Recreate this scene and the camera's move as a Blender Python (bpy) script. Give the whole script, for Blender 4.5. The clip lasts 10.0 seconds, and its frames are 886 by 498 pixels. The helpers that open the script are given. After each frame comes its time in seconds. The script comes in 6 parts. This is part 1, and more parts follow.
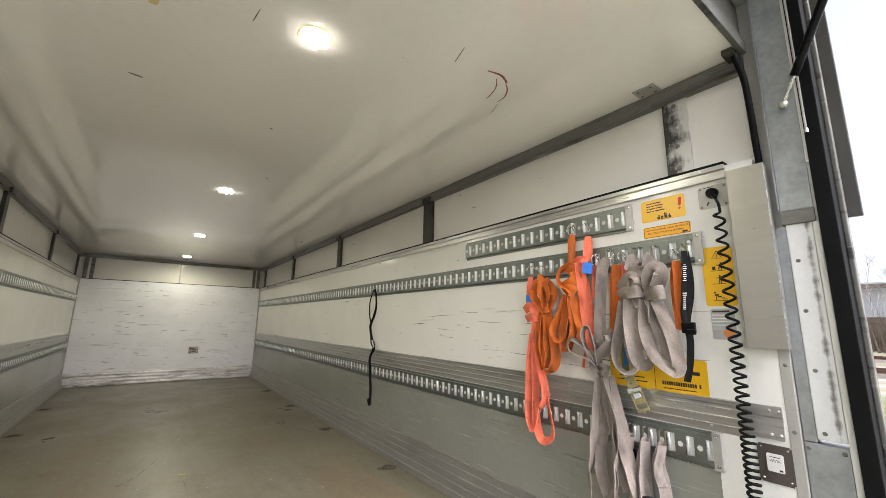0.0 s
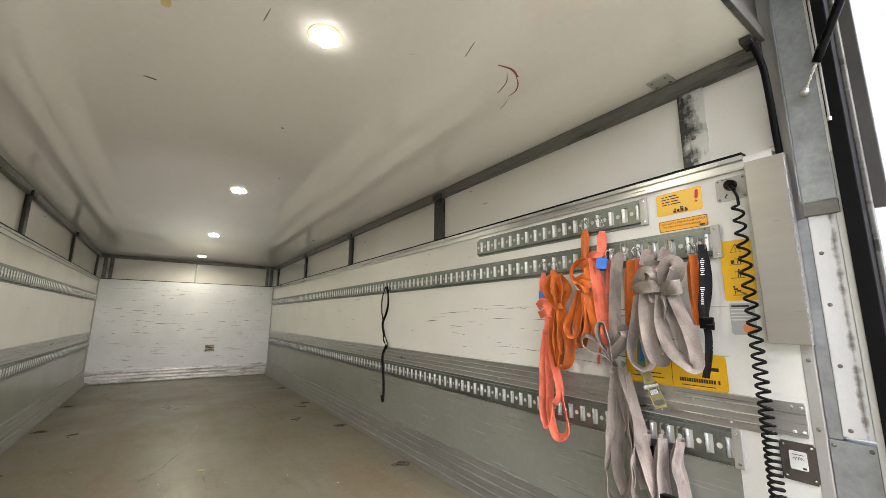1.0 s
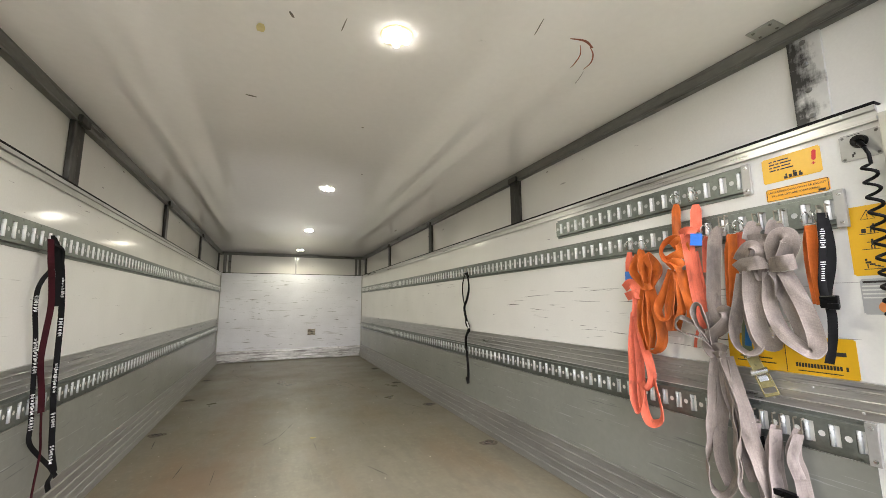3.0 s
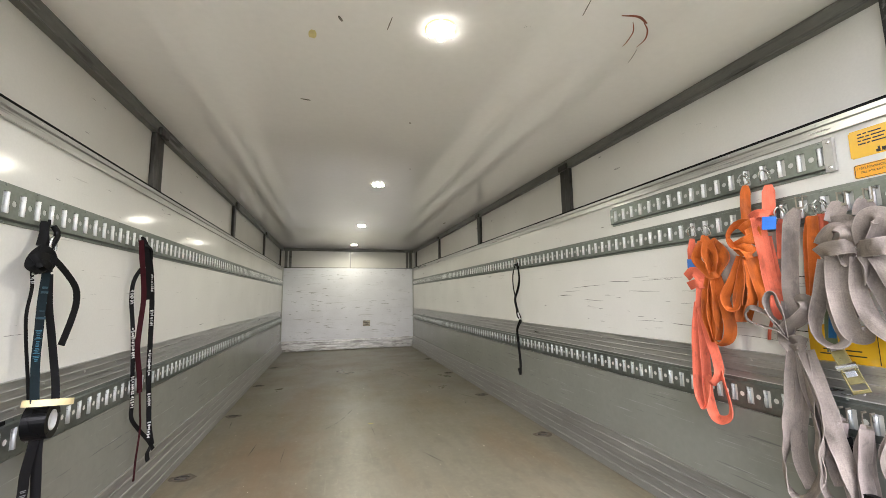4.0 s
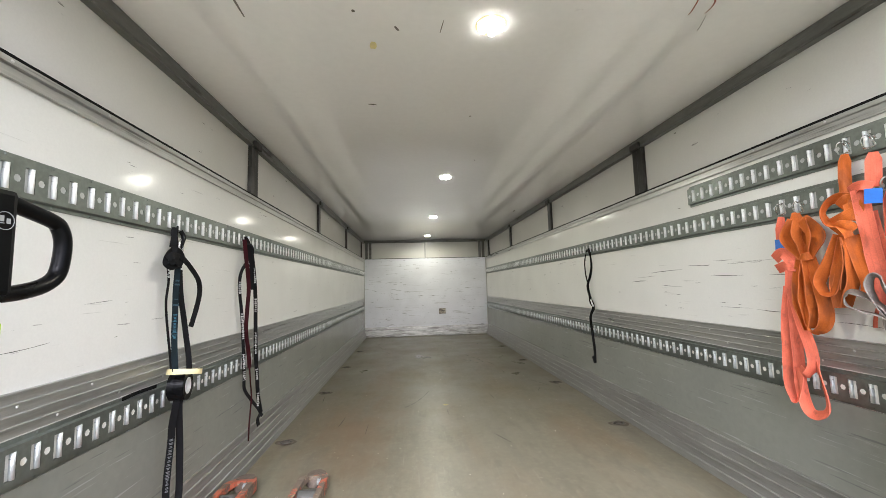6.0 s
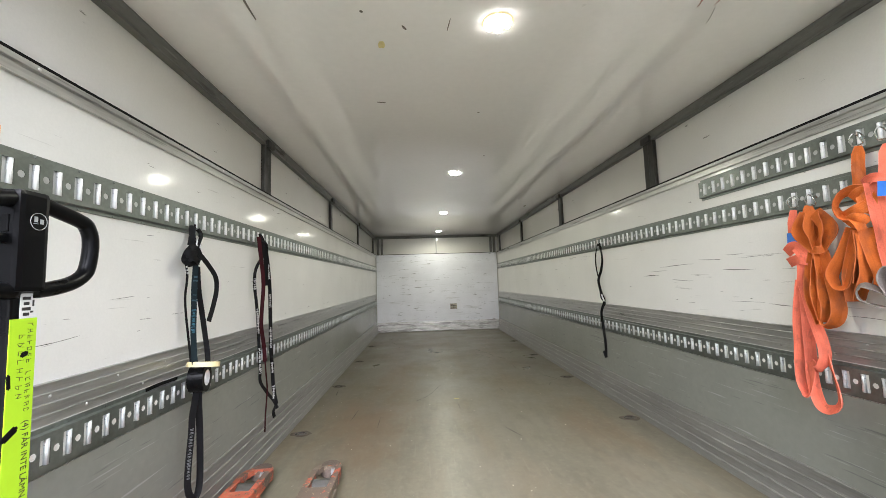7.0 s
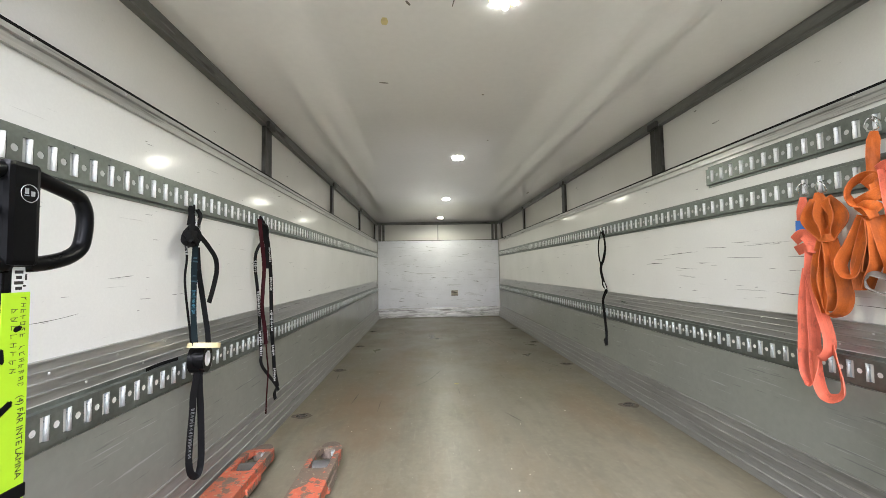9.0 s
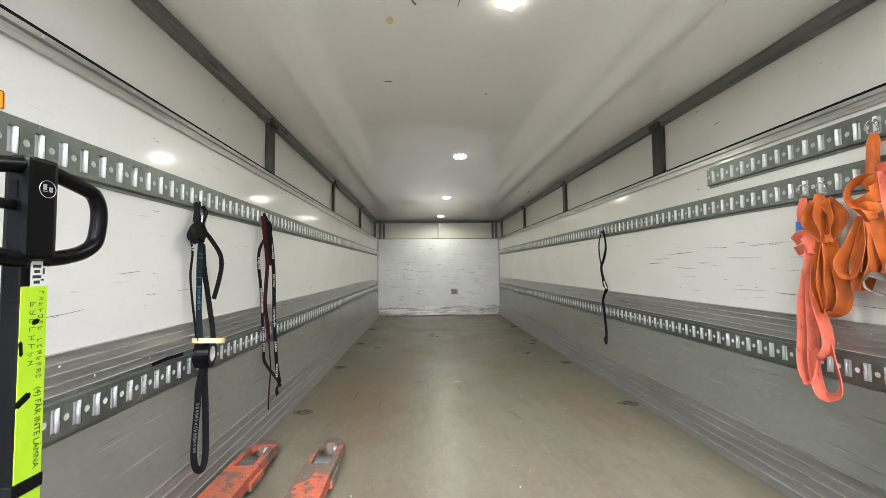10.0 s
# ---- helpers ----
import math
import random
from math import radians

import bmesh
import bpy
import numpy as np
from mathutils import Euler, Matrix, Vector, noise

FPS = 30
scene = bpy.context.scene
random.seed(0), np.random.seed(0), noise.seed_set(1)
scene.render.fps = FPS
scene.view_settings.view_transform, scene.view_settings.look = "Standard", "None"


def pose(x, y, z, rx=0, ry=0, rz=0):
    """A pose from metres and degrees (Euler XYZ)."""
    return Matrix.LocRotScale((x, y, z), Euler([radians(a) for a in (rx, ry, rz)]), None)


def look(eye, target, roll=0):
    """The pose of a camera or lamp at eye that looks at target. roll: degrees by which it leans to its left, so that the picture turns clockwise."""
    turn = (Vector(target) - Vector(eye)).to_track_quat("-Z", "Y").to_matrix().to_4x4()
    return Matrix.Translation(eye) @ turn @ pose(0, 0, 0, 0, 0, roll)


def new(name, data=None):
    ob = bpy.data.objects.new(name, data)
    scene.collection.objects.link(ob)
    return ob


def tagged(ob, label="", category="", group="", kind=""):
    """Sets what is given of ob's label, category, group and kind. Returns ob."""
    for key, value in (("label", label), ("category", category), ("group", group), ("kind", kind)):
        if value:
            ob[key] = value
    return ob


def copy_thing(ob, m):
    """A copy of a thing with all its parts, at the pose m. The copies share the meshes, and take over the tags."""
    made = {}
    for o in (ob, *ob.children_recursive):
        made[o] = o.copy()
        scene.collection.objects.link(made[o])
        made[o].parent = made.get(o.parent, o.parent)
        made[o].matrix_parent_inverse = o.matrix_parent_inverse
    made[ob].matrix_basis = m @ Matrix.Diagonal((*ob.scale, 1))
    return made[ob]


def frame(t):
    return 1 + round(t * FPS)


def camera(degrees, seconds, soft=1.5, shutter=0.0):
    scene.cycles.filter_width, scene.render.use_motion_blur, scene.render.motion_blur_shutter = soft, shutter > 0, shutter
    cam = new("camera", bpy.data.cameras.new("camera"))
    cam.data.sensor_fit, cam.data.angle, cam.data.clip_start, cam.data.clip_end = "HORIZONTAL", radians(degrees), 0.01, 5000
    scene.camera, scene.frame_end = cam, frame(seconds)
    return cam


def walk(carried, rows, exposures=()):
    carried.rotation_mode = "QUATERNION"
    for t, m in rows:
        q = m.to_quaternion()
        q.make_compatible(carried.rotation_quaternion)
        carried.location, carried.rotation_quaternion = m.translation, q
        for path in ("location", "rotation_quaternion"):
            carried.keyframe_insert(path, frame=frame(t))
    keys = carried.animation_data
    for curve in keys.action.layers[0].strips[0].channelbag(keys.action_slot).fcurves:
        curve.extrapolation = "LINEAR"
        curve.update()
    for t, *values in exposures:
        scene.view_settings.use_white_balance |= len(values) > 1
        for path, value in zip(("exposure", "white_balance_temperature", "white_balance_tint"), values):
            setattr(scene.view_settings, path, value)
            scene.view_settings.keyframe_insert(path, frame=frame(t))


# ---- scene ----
cam = camera(97.3, 10.0, soft=0.8)
PATH = [
    (0, (-0.311, -0.131, 0.99), (0.85, 1.455, 1.36), 0.9),
    (0.5, (-0.311, -0.126, 0.99), (0.838, 1.47, 1.356), 0.7),
    (1, (-0.314, -0.123, 0.99), (0.806, 1.496, 1.344), 0.5),
    (1.5, (-0.314, -0.127, 0.987), (0.747, 1.534, 1.323), 0.4),
    (2, (-0.319, -0.133, 0.987), (0.66, 1.582, 1.304), 0.1),
    (2.5, (-0.325, -0.147, 0.988), (0.559, 1.622, 1.285), -0.2),
    (4, (-0.335, -0.17, 0.985), (0.206, 1.741, 1.224), -0.8),
    (4.5, (-0.33, -0.189, 0.984), (0.095, 1.753, 1.206), -1.1),
    (5, (-0.317, -0.215, 0.984), (0.002, 1.749, 1.193), -1.2),
    (5.5, (-0.306, -0.238, 0.981), (-0.077, 1.739, 1.179), -1.4),
    (6, (-0.288, -0.259, 0.981), (-0.126, 1.725, 1.169), -1.5),
    (7.5, (-0.276, -0.288, 0.977), (-0.181, 1.704, 1.128), -1.7),
    (8, (-0.274, -0.281, 0.971), (-0.18, 1.712, 1.103), -1.5),
    (8.5, (-0.276, -0.271, 0.967), (-0.182, 1.724, 1.083), -1.3),
    (9, (-0.279, -0.264, 0.966), (-0.186, 1.731, 1.069), -1.0),
    (9.5, (-0.291, -0.269, 0.964), (-0.196, 1.726, 1.063), -0.7),
    (10, (-0.296, -0.277, 0.964), (-0.2, 1.718, 1.059), -0.6),
]
walk(cam, [(t, look(eye, target, roll)) for t, eye, target, roll in PATH],
     exposures=[(0, 0.90, 6150, 15), (2.5, 1.05, 6050, 17), (4.0, 1.10, 5900, 17), (7.5, 1.08, 5700, 15), (10, 1.08, 5700, 15)])

# ---------------------------------------------------------------- light
world = bpy.data.worlds.new("overcast_sky")
scene.world = world
world.use_nodes = True
wn = world.node_tree.nodes
sky = wn.new("ShaderNodeTexSky")
sky.sky_type = "NISHITA"
sky.sun_disc = False
sky.sun_elevation = radians(40)
sky.sun_rotation = radians(180)
sky.air_density, sky.dust_density, sky.ozone_density = 1.0, 6.0, 1.0
cloud = wn.new("ShaderNodeHueSaturation")
cloud.inputs["Saturation"].default_value, cloud.inputs["Value"].default_value = 0.36, 1.58
world.node_tree.links.new(sky.outputs[0], cloud.inputs["Color"])
world.node_tree.links.new(cloud.outputs[0], wn["Background"].inputs[0])
wn["Background"].inputs[1].default_value = 0.15
sun_data = bpy.data.lights.new("sun", "SUN")
sun_data.energy, sun_data.angle, sun_data.color = 1.3, radians(40), (1.0, 0.97, 0.92)
sun = new("sun", sun_data)
sun.matrix_world = look((-0.3, -14, 11.7), (0, 0, 0))

# sizes of the load space, in metres
X = 1.24          # inner face of the side walls
Y0, Y1 = 0.25, 7.65
SEAM = 1.548      # top of the fixed walls
ZC = 1.93         # underside of the lifting roof
PITCH = 0.0618    # slots of the lashing tracks
LAMP = 28.0       # glow of the lamp lenses
BEAM = 15.0       # light that each lamp throws down


# ---------------------------------------------------------------- materials
def ramp(nt, src, lo, hi, a=0.0, b=1.0):
    n = nt.nodes.new("ShaderNodeMapRange")
    n.inputs["From Min"].default_value, n.inputs["From Max"].default_value = lo, hi
    n.inputs["To Min"].default_value, n.inputs["To Max"].default_value = a, b
    nt.links.new(src, n.inputs["Value"])
    return n.outputs["Result"]


def tex(nt, scale, stretch=(1, 1, 1), detail=4.0, rough=0.55, dist=0.0):
    co = nt.nodes.new("ShaderNodeTexCoord")
    mp = nt.nodes.new("ShaderNodeMapping")
    mp.inputs["Scale"].default_value = stretch
    n = nt.nodes.new("ShaderNodeTexNoise")
    n.inputs["Scale"].default_value, n.inputs["Detail"].default_value = scale, detail
    n.inputs["Roughness"].default_value, n.inputs["Distortion"].default_value = rough, dist
    nt.links.new(co.outputs["Object"], mp.inputs["Vector"])
    nt.links.new(mp.outputs["Vector"], n.inputs["Vector"])
    return n.outputs["Fac"]


def mix(nt, fac, a, b, blend="MIX"):
    n = nt.nodes.new("ShaderNodeMix")
    n.data_type, n.blend_type = "RGBA", blend
    for sock, v in ((n.inputs[0], fac), (n.inputs[6], a), (n.inputs[7], b)):
        if isinstance(v, (int, float)):
            sock.default_value = v
        elif isinstance(v, tuple):
            sock.default_value = (*v, 1)
        else:
            nt.links.new(v, sock)
    return n.outputs[2]


def M(name, col, rough=0.5, metal=0.0, var=0.08, vscale=2.5, fine=60.0, bump=0.1, depth=0.001,
      stretch=(1, 1, 1), marks=(), rvar=0.1, spec=0.5, island=0.0):
    """A worn surface. marks: (scale, stretch, low, high, colour, strength) of stains or scuffs with their own shape."""
    m = bpy.data.materials.new(name)
    m.use_nodes = True
    nt = m.node_tree
    p = nt.nodes["Principled BSDF"]
    big, small = tex(nt, vscale, stretch), tex(nt, fine, stretch, 3.0)
    shade = ramp(nt, big, 0.3, 0.7, 1 - var, 1 + var)
    shade2 = ramp(nt, small, 0.3, 0.7, 1 - var * 0.6, 1 + var * 0.6)
    mul = nt.nodes.new("ShaderNodeMath")
    mul.operation = "MULTIPLY"
    nt.links.new(shade, mul.inputs[0])
    nt.links.new(shade2, mul.inputs[1])
    grey = nt.nodes.new("ShaderNodeCombineColor")
    for i in range(3):
        nt.links.new(mul.outputs[0], grey.inputs[i])
    c = mix(nt, 1.0, col, grey.outputs[0], "MULTIPLY")
    for scale, st, lo, hi, mc, k in marks:
        c = mix(nt, ramp(nt, tex(nt, scale, st, 5.0, 0.6), lo, hi, 0.0, k), c, mc)
    if island:
        rnd = nt.nodes.new("ShaderNodeObjectInfo")
        c = mix(nt, ramp(nt, rnd.outputs["Random"], 0, 1, 0, island), c, tuple(v * 0.6 for v in col))
    nt.links.new(c, p.inputs["Base Color"])
    nt.links.new(ramp(nt, big, 0.3, 0.7, max(0.03, rough - rvar), min(1, rough + rvar)), p.inputs["Roughness"])
    p.inputs["Metallic"].default_value = metal
    p.inputs["Specular IOR Level"].default_value = spec
    if bump:
        b = nt.nodes.new("ShaderNodeBump")
        b.inputs["Strength"].default_value, b.inputs["Distance"].default_value = bump, depth
        nt.links.new(small, b.inputs["Height"])
        nt.links.new(b.outputs["Normal"], p.inputs["Normal"])
    return m


def glow(name, col, strength):
    m = bpy.data.materials.new(name)
    m.use_nodes = True
    p = m.node_tree.nodes["Principled BSDF"]
    p.inputs["Base Color"].default_value = (*col, 1)
    p.inputs["Emission Color"].default_value = (*col, 1)
    p.inputs["Emission Strength"].default_value = strength
    return m


DARK = (0.05, 0.045, 0.04)
SCUFF = (5.0, (1, 1.0, 17), 0.705, 0.73, DARK, 0.8)
SCUFF2 = (2.4, (1, 1.0, 34), 0.66, 0.74, (0.30, 0.28, 0.26), 0.6)
white_panel = M("white_grp_panel", (0.76, 0.754, 0.718), 0.13, var=0.03, rvar=0.02, fine=140, bump=0, marks=(SCUFF, SCUFF2), spec=0.10)
upper_white = M("upper_white_panel", (0.73, 0.715, 0.67), 0.12, var=0.03, rvar=0.02, fine=140, bump=0,
                marks=((6.0, (1, 1.0, 5), 0.70, 0.725, DARK, 0.75),))
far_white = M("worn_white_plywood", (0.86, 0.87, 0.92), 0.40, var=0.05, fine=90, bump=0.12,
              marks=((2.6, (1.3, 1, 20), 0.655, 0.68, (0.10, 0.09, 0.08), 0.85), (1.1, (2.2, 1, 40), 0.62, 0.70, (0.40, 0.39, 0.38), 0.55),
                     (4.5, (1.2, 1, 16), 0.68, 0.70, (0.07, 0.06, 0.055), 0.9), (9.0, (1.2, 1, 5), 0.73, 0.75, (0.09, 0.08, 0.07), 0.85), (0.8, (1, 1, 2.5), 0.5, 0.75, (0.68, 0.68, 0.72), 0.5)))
ceiling_white = M("glossy_white_ceiling", (0.96, 0.935, 0.93), 0.07, var=0.025, vscale=1.2, fine=30, bump=0, rvar=0.02, spec=0.7,
                  marks=((9.0, (1, 1, 1), 0.745, 0.755, (0.2, 0.18, 0.16), 0.8),))
coat = ceiling_white.node_tree.nodes["Principled BSDF"]
coat.inputs["Coat Weight"].default_value, coat.inputs["Coat Roughness"].default_value = 0.55, 0.05
grey_panel = M("grey_plastic_cladding", (0.245, 0.250, 0.220), 0.22, var=0.05, fine=40, bump=0, rvar=0.02,
               marks=((4.0, (1, 0.6, 24), 0.63, 0.67, (0.44, 0.45, 0.43), 0.5), (2.4, (1, 1, 30), 0.63, 0.67, (0.12, 0.125, 0.12), 0.6)))
alu = M("dull_aluminium", (0.48, 0.48, 0.465), 0.36, 0.75, var=0.14, vscale=6, fine=50, bump=0.1, stretch=(1, 0.3, 3),
        marks=((2.0, (1, 1.2, 30), 0.60, 0.70, (0.16, 0.155, 0.15), 0.75),))
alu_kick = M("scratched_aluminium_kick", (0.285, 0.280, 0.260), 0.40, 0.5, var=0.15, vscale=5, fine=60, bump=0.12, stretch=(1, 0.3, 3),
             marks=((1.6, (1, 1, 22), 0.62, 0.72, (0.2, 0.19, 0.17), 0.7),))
# worn, scratched metal, made pale so that it also carries painted highlights
worn_glint = M("worn_edge_glint", (0.46, 0.45, 0.42), 0.38, 0.4, var=0.3, vscale=9, fine=40, bump=0, stretch=(1, 0.5, 1),
              marks=((5.0, (1, 1, 1), 0.48, 0.6, (0.2, 0.2, 0.19), 0.9),))
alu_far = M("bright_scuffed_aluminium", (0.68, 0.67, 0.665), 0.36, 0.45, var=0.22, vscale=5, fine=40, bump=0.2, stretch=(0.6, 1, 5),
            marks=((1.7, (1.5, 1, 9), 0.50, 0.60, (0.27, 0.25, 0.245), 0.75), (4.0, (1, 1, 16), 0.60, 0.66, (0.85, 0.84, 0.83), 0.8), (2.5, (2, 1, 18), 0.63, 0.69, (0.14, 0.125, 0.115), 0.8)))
frame_grey = M("dark_anodised_rail", (0.175, 0.172, 0.158), 0.45, 0.45, var=0.14, vscale=5, fine=50, bump=0.08, stretch=(1, 0.5, 2),
               marks=((3.5, (1, 0.7, 6), 0.57, 0.68, (0.03, 0.028, 0.025), 0.8), (9.0, (1, 0.5, 9), 0.60, 0.68, (0.30, 0.295, 0.28), 0.5)))
post_dark = M("dark_steel_post", (0.045, 0.043, 0.04), 0.40, 0.5, var=0.25, vscale=6, fine=40, bump=0.08,
              marks=((5.0, (2, 2, 0.5), 0.52, 0.66, (0.16, 0.155, 0.145), 0.6),))
zinc = M("zinc_plated_track", (0.21, 0.23, 0.212), 0.42, 0.75, var=0.16, vscale=7, fine=70, bump=0.08)
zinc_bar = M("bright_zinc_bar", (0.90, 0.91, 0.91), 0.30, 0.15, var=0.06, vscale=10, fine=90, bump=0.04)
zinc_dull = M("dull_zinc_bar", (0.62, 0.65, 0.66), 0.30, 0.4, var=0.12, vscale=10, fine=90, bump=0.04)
zinc_light = M("pale_zinc", (0.52, 0.53, 0.53), 0.45, 0.3, var=0.1, vscale=12, fine=80, bump=0.05)
galv = M("galvanised_steel", (0.36, 0.38, 0.39), 0.50, 0.55, var=0.16, vscale=14, fine=60, bump=0.1,
         marks=((7.0, (1, 1, 1), 0.60, 0.72, (0.25, 0.26, 0.26), 0.6),))
stainless = M("brushed_stainless", (0.50, 0.485, 0.455), 0.34, 0.85, var=0.05, vscale=3, fine=120, bump=0.06, stretch=(1, 1, 8),
              rvar=0.03)
white_paint = M("white_painted_metal", (0.78, 0.78, 0.77), 0.35, var=0.04, fine=80, bump=0.05)
light_grey = M("light_grey_trim", (0.42, 0.415, 0.395), 0.4, 0.2, var=0.06, fine=80, bump=0.05)
smear = M("black_smeared_strip", (0.60, 0.60, 0.58), 0.35, 0.3, var=0.05, fine=60, bump=0.05)


def grease(m, edges, coarse, col, most):
    """Grease rubbed up and down along y, ragged and fading. edges: (y, amount) from one side to the other."""
    nt = m.node_tree
    p = nt.nodes["Principled BSDF"]
    co, sep = nt.nodes.new("ShaderNodeTexCoord"), nt.nodes.new("ShaderNodeSeparateXYZ")
    nt.links.new(co.outputs["Object"], sep.inputs[0])
    band = None
    for (y0, a0), (y1, a1) in zip(edges, edges[1:]):
        here = ramp(nt, sep.outputs[1], y0, y1, a0, a1)
        if band:
            low = nt.nodes.new("ShaderNodeMath")
            low.operation = "MINIMUM"
            nt.links.new(band, low.inputs[0])
            nt.links.new(here, low.inputs[1])
            here = low.outputs[0]
        band = here
    for sock in (ramp(nt, tex(nt, coarse, (1, 1.0, 1.6), 5.0, 0.6), 0.25, 0.75, -0.55, 0.55), ramp(nt, tex(nt, 60.0, (1, 1.5, 0.35), 4.0, 0.6), 0.25, 0.75, -0.22, 0.22)):
        add = nt.nodes.new("ShaderNodeMath")
        nt.links.new(band, add.inputs[0])
        nt.links.new(sock, add.inputs[1])
        band = add.outputs[0]
    c = mix(nt, ramp(nt, band, -0.15, 0.45, 0.0, most), p.inputs["Base Color"].links[0].from_socket, col)
    nt.links.new(c, p.inputs["Base Color"])


grease(smear, ((0.440, -0.25), (0.525, 0.85)), 9.0, (0.018, 0.017, 0.016), 0.96)
greasy_paint = M("greasy_white_paint", (0.72, 0.73, 0.74), 0.35, var=0.05, fine=80, bump=0.05)
grease(greasy_paint, ((0.128, -0.55), (0.1415, 0.35), (0.155, -0.55)), 14.0, (0.13, 0.11, 0.095), 0.85)
brown_grime = M("brown_grime", (0.10, 0.078, 0.062), 0.6, var=0.4, vscale=60)
dark_cover = M("dark_grey_cover_plate", (0.075, 0.072, 0.068), 0.45, 0.2, var=0.12, vscale=8, fine=60, bump=0.05)
rubber = M("black_rubber", (0.005, 0.005, 0.0055), 0.62, var=0.25, vscale=8, fine=90, bump=0.1, spec=0.12)
black_plastic = M("black_plastic", (0.003, 0.0031, 0.0036), 0.28, spec=0.14, var=0.15, vscale=6, fine=160, bump=0.05)
brown_plate = M("dark_brown_switch_plate", (0.10, 0.085, 0.075), 0.4, 0.3, var=0.1, fine=80, bump=0.05)
steel = M("polished_steel", (0.62, 0.62, 0.60), 0.25, 0.95, var=0.1, vscale=15, fine=90, bump=0.04)
fitting = M("brownish_zinc_fitting", (0.40, 0.36, 0.30), 0.35, 0.8, var=0.2, vscale=20, fine=90, bump=0.05)
brass_zinc = M("yellow_passivated_steel", (0.31, 0.265, 0.115), 0.35, 0.85, var=0.2, vscale=20, fine=90, bump=0.06)
floor_mat = M("worn_phenolic_floor", (0.146, 0.132, 0.091), 0.37, var=0.16, vscale=1.6, fine=35, bump=0.12, depth=0.0015, rvar=0.10, spec=0.35,
              marks=((0.9, (1.3, 0.5, 1), 0.44, 0.66, (0.185, 0.170, 0.124), 0.8), (1.3, (1.9, 0.5, 1), 0.48, 0.67, (0.148, 0.104, 0.055), 0.65), (2.6, (3.0, 0.25, 1), 0.48, 0.66, (0.118, 0.106, 0.078), 0.5),
                     (3.2, (2.0, 0.9, 1), 0.55, 0.76, (0.090, 0.074, 0.054), 0.55), (9.0, (1.6, 0.8, 1), 0.50, 0.70, (0.105, 0.088, 0.062), 0.45), (26.0, (1, 0.7, 1), 0.54, 0.72, (0.21, 0.19, 0.145), 0.45),
                     (7.0, (7.0, 0.5, 1), 0.60, 0.72, (0.24, 0.224, 0.18), 0.3), (30.0, (1, 1, 1), 0.70, 0.73, (0.45, 0.43, 0.38), 0.8)))


def patch(m, at, size, col, strength):
    """One stain on the floor: an uneven blotch round a place."""
    nt = m.node_tree
    p = nt.nodes["Principled BSDF"]
    co, mp, ln = nt.nodes.new("ShaderNodeTexCoord"), nt.nodes.new("ShaderNodeMapping"), nt.nodes.new("ShaderNodeVectorMath")
    mp.inputs["Location"].default_value = (-at[0] / size[0], -at[1] / size[1], 0)
    mp.inputs["Scale"].default_value = (1 / size[0], 1 / size[1], 0)
    ln.operation = "LENGTH"
    nt.links.new(co.outputs["Object"], mp.inputs["Vector"])
    nt.links.new(mp.outputs["Vector"], ln.inputs[0])
    add = nt.nodes.new("ShaderNodeMath")
    nt.links.new(ln.outputs["Value"], add.inputs[0])
    nt.links.new(ramp(nt, tex(nt, 4.0, (1.6, 0.7, 1), 6.0, 0.65), 0.2, 0.8, -0.9, 0.9), add.inputs[1])
    c = mix(nt, ramp(nt, add.outputs[0], 1.0, 0.1, 0.0, strength), p.inputs["Base Color"].links[0].from_socket, col)
    nt.links.new(c, p.inputs["Base Color"])


RUST = (0.140, 0.086, 0.044)
patch(floor_mat, (-0.66, 2.55), (0.36, 1.0), RUST, 0.6)
patch(floor_mat, (-0.62, 4.1), (0.25, 0.8), RUST, 0.35)
patch(floor_mat, (0.75, 2.3), (0.22, 0.7), RUST, 0.22)
patch(floor_mat, (0.1, 2.2), (0.40, 1.6), (0.215, 0.200, 0.155), 0.25)
floor_grime = M("brown_floor_dirt", (0.075, 0.058, 0.040), 0.6, var=0.35, vscale=30, fine=90)
stain = M("dark_grime", (0.045, 0.04, 0.034), 0.6, var=0.2, fine=60)


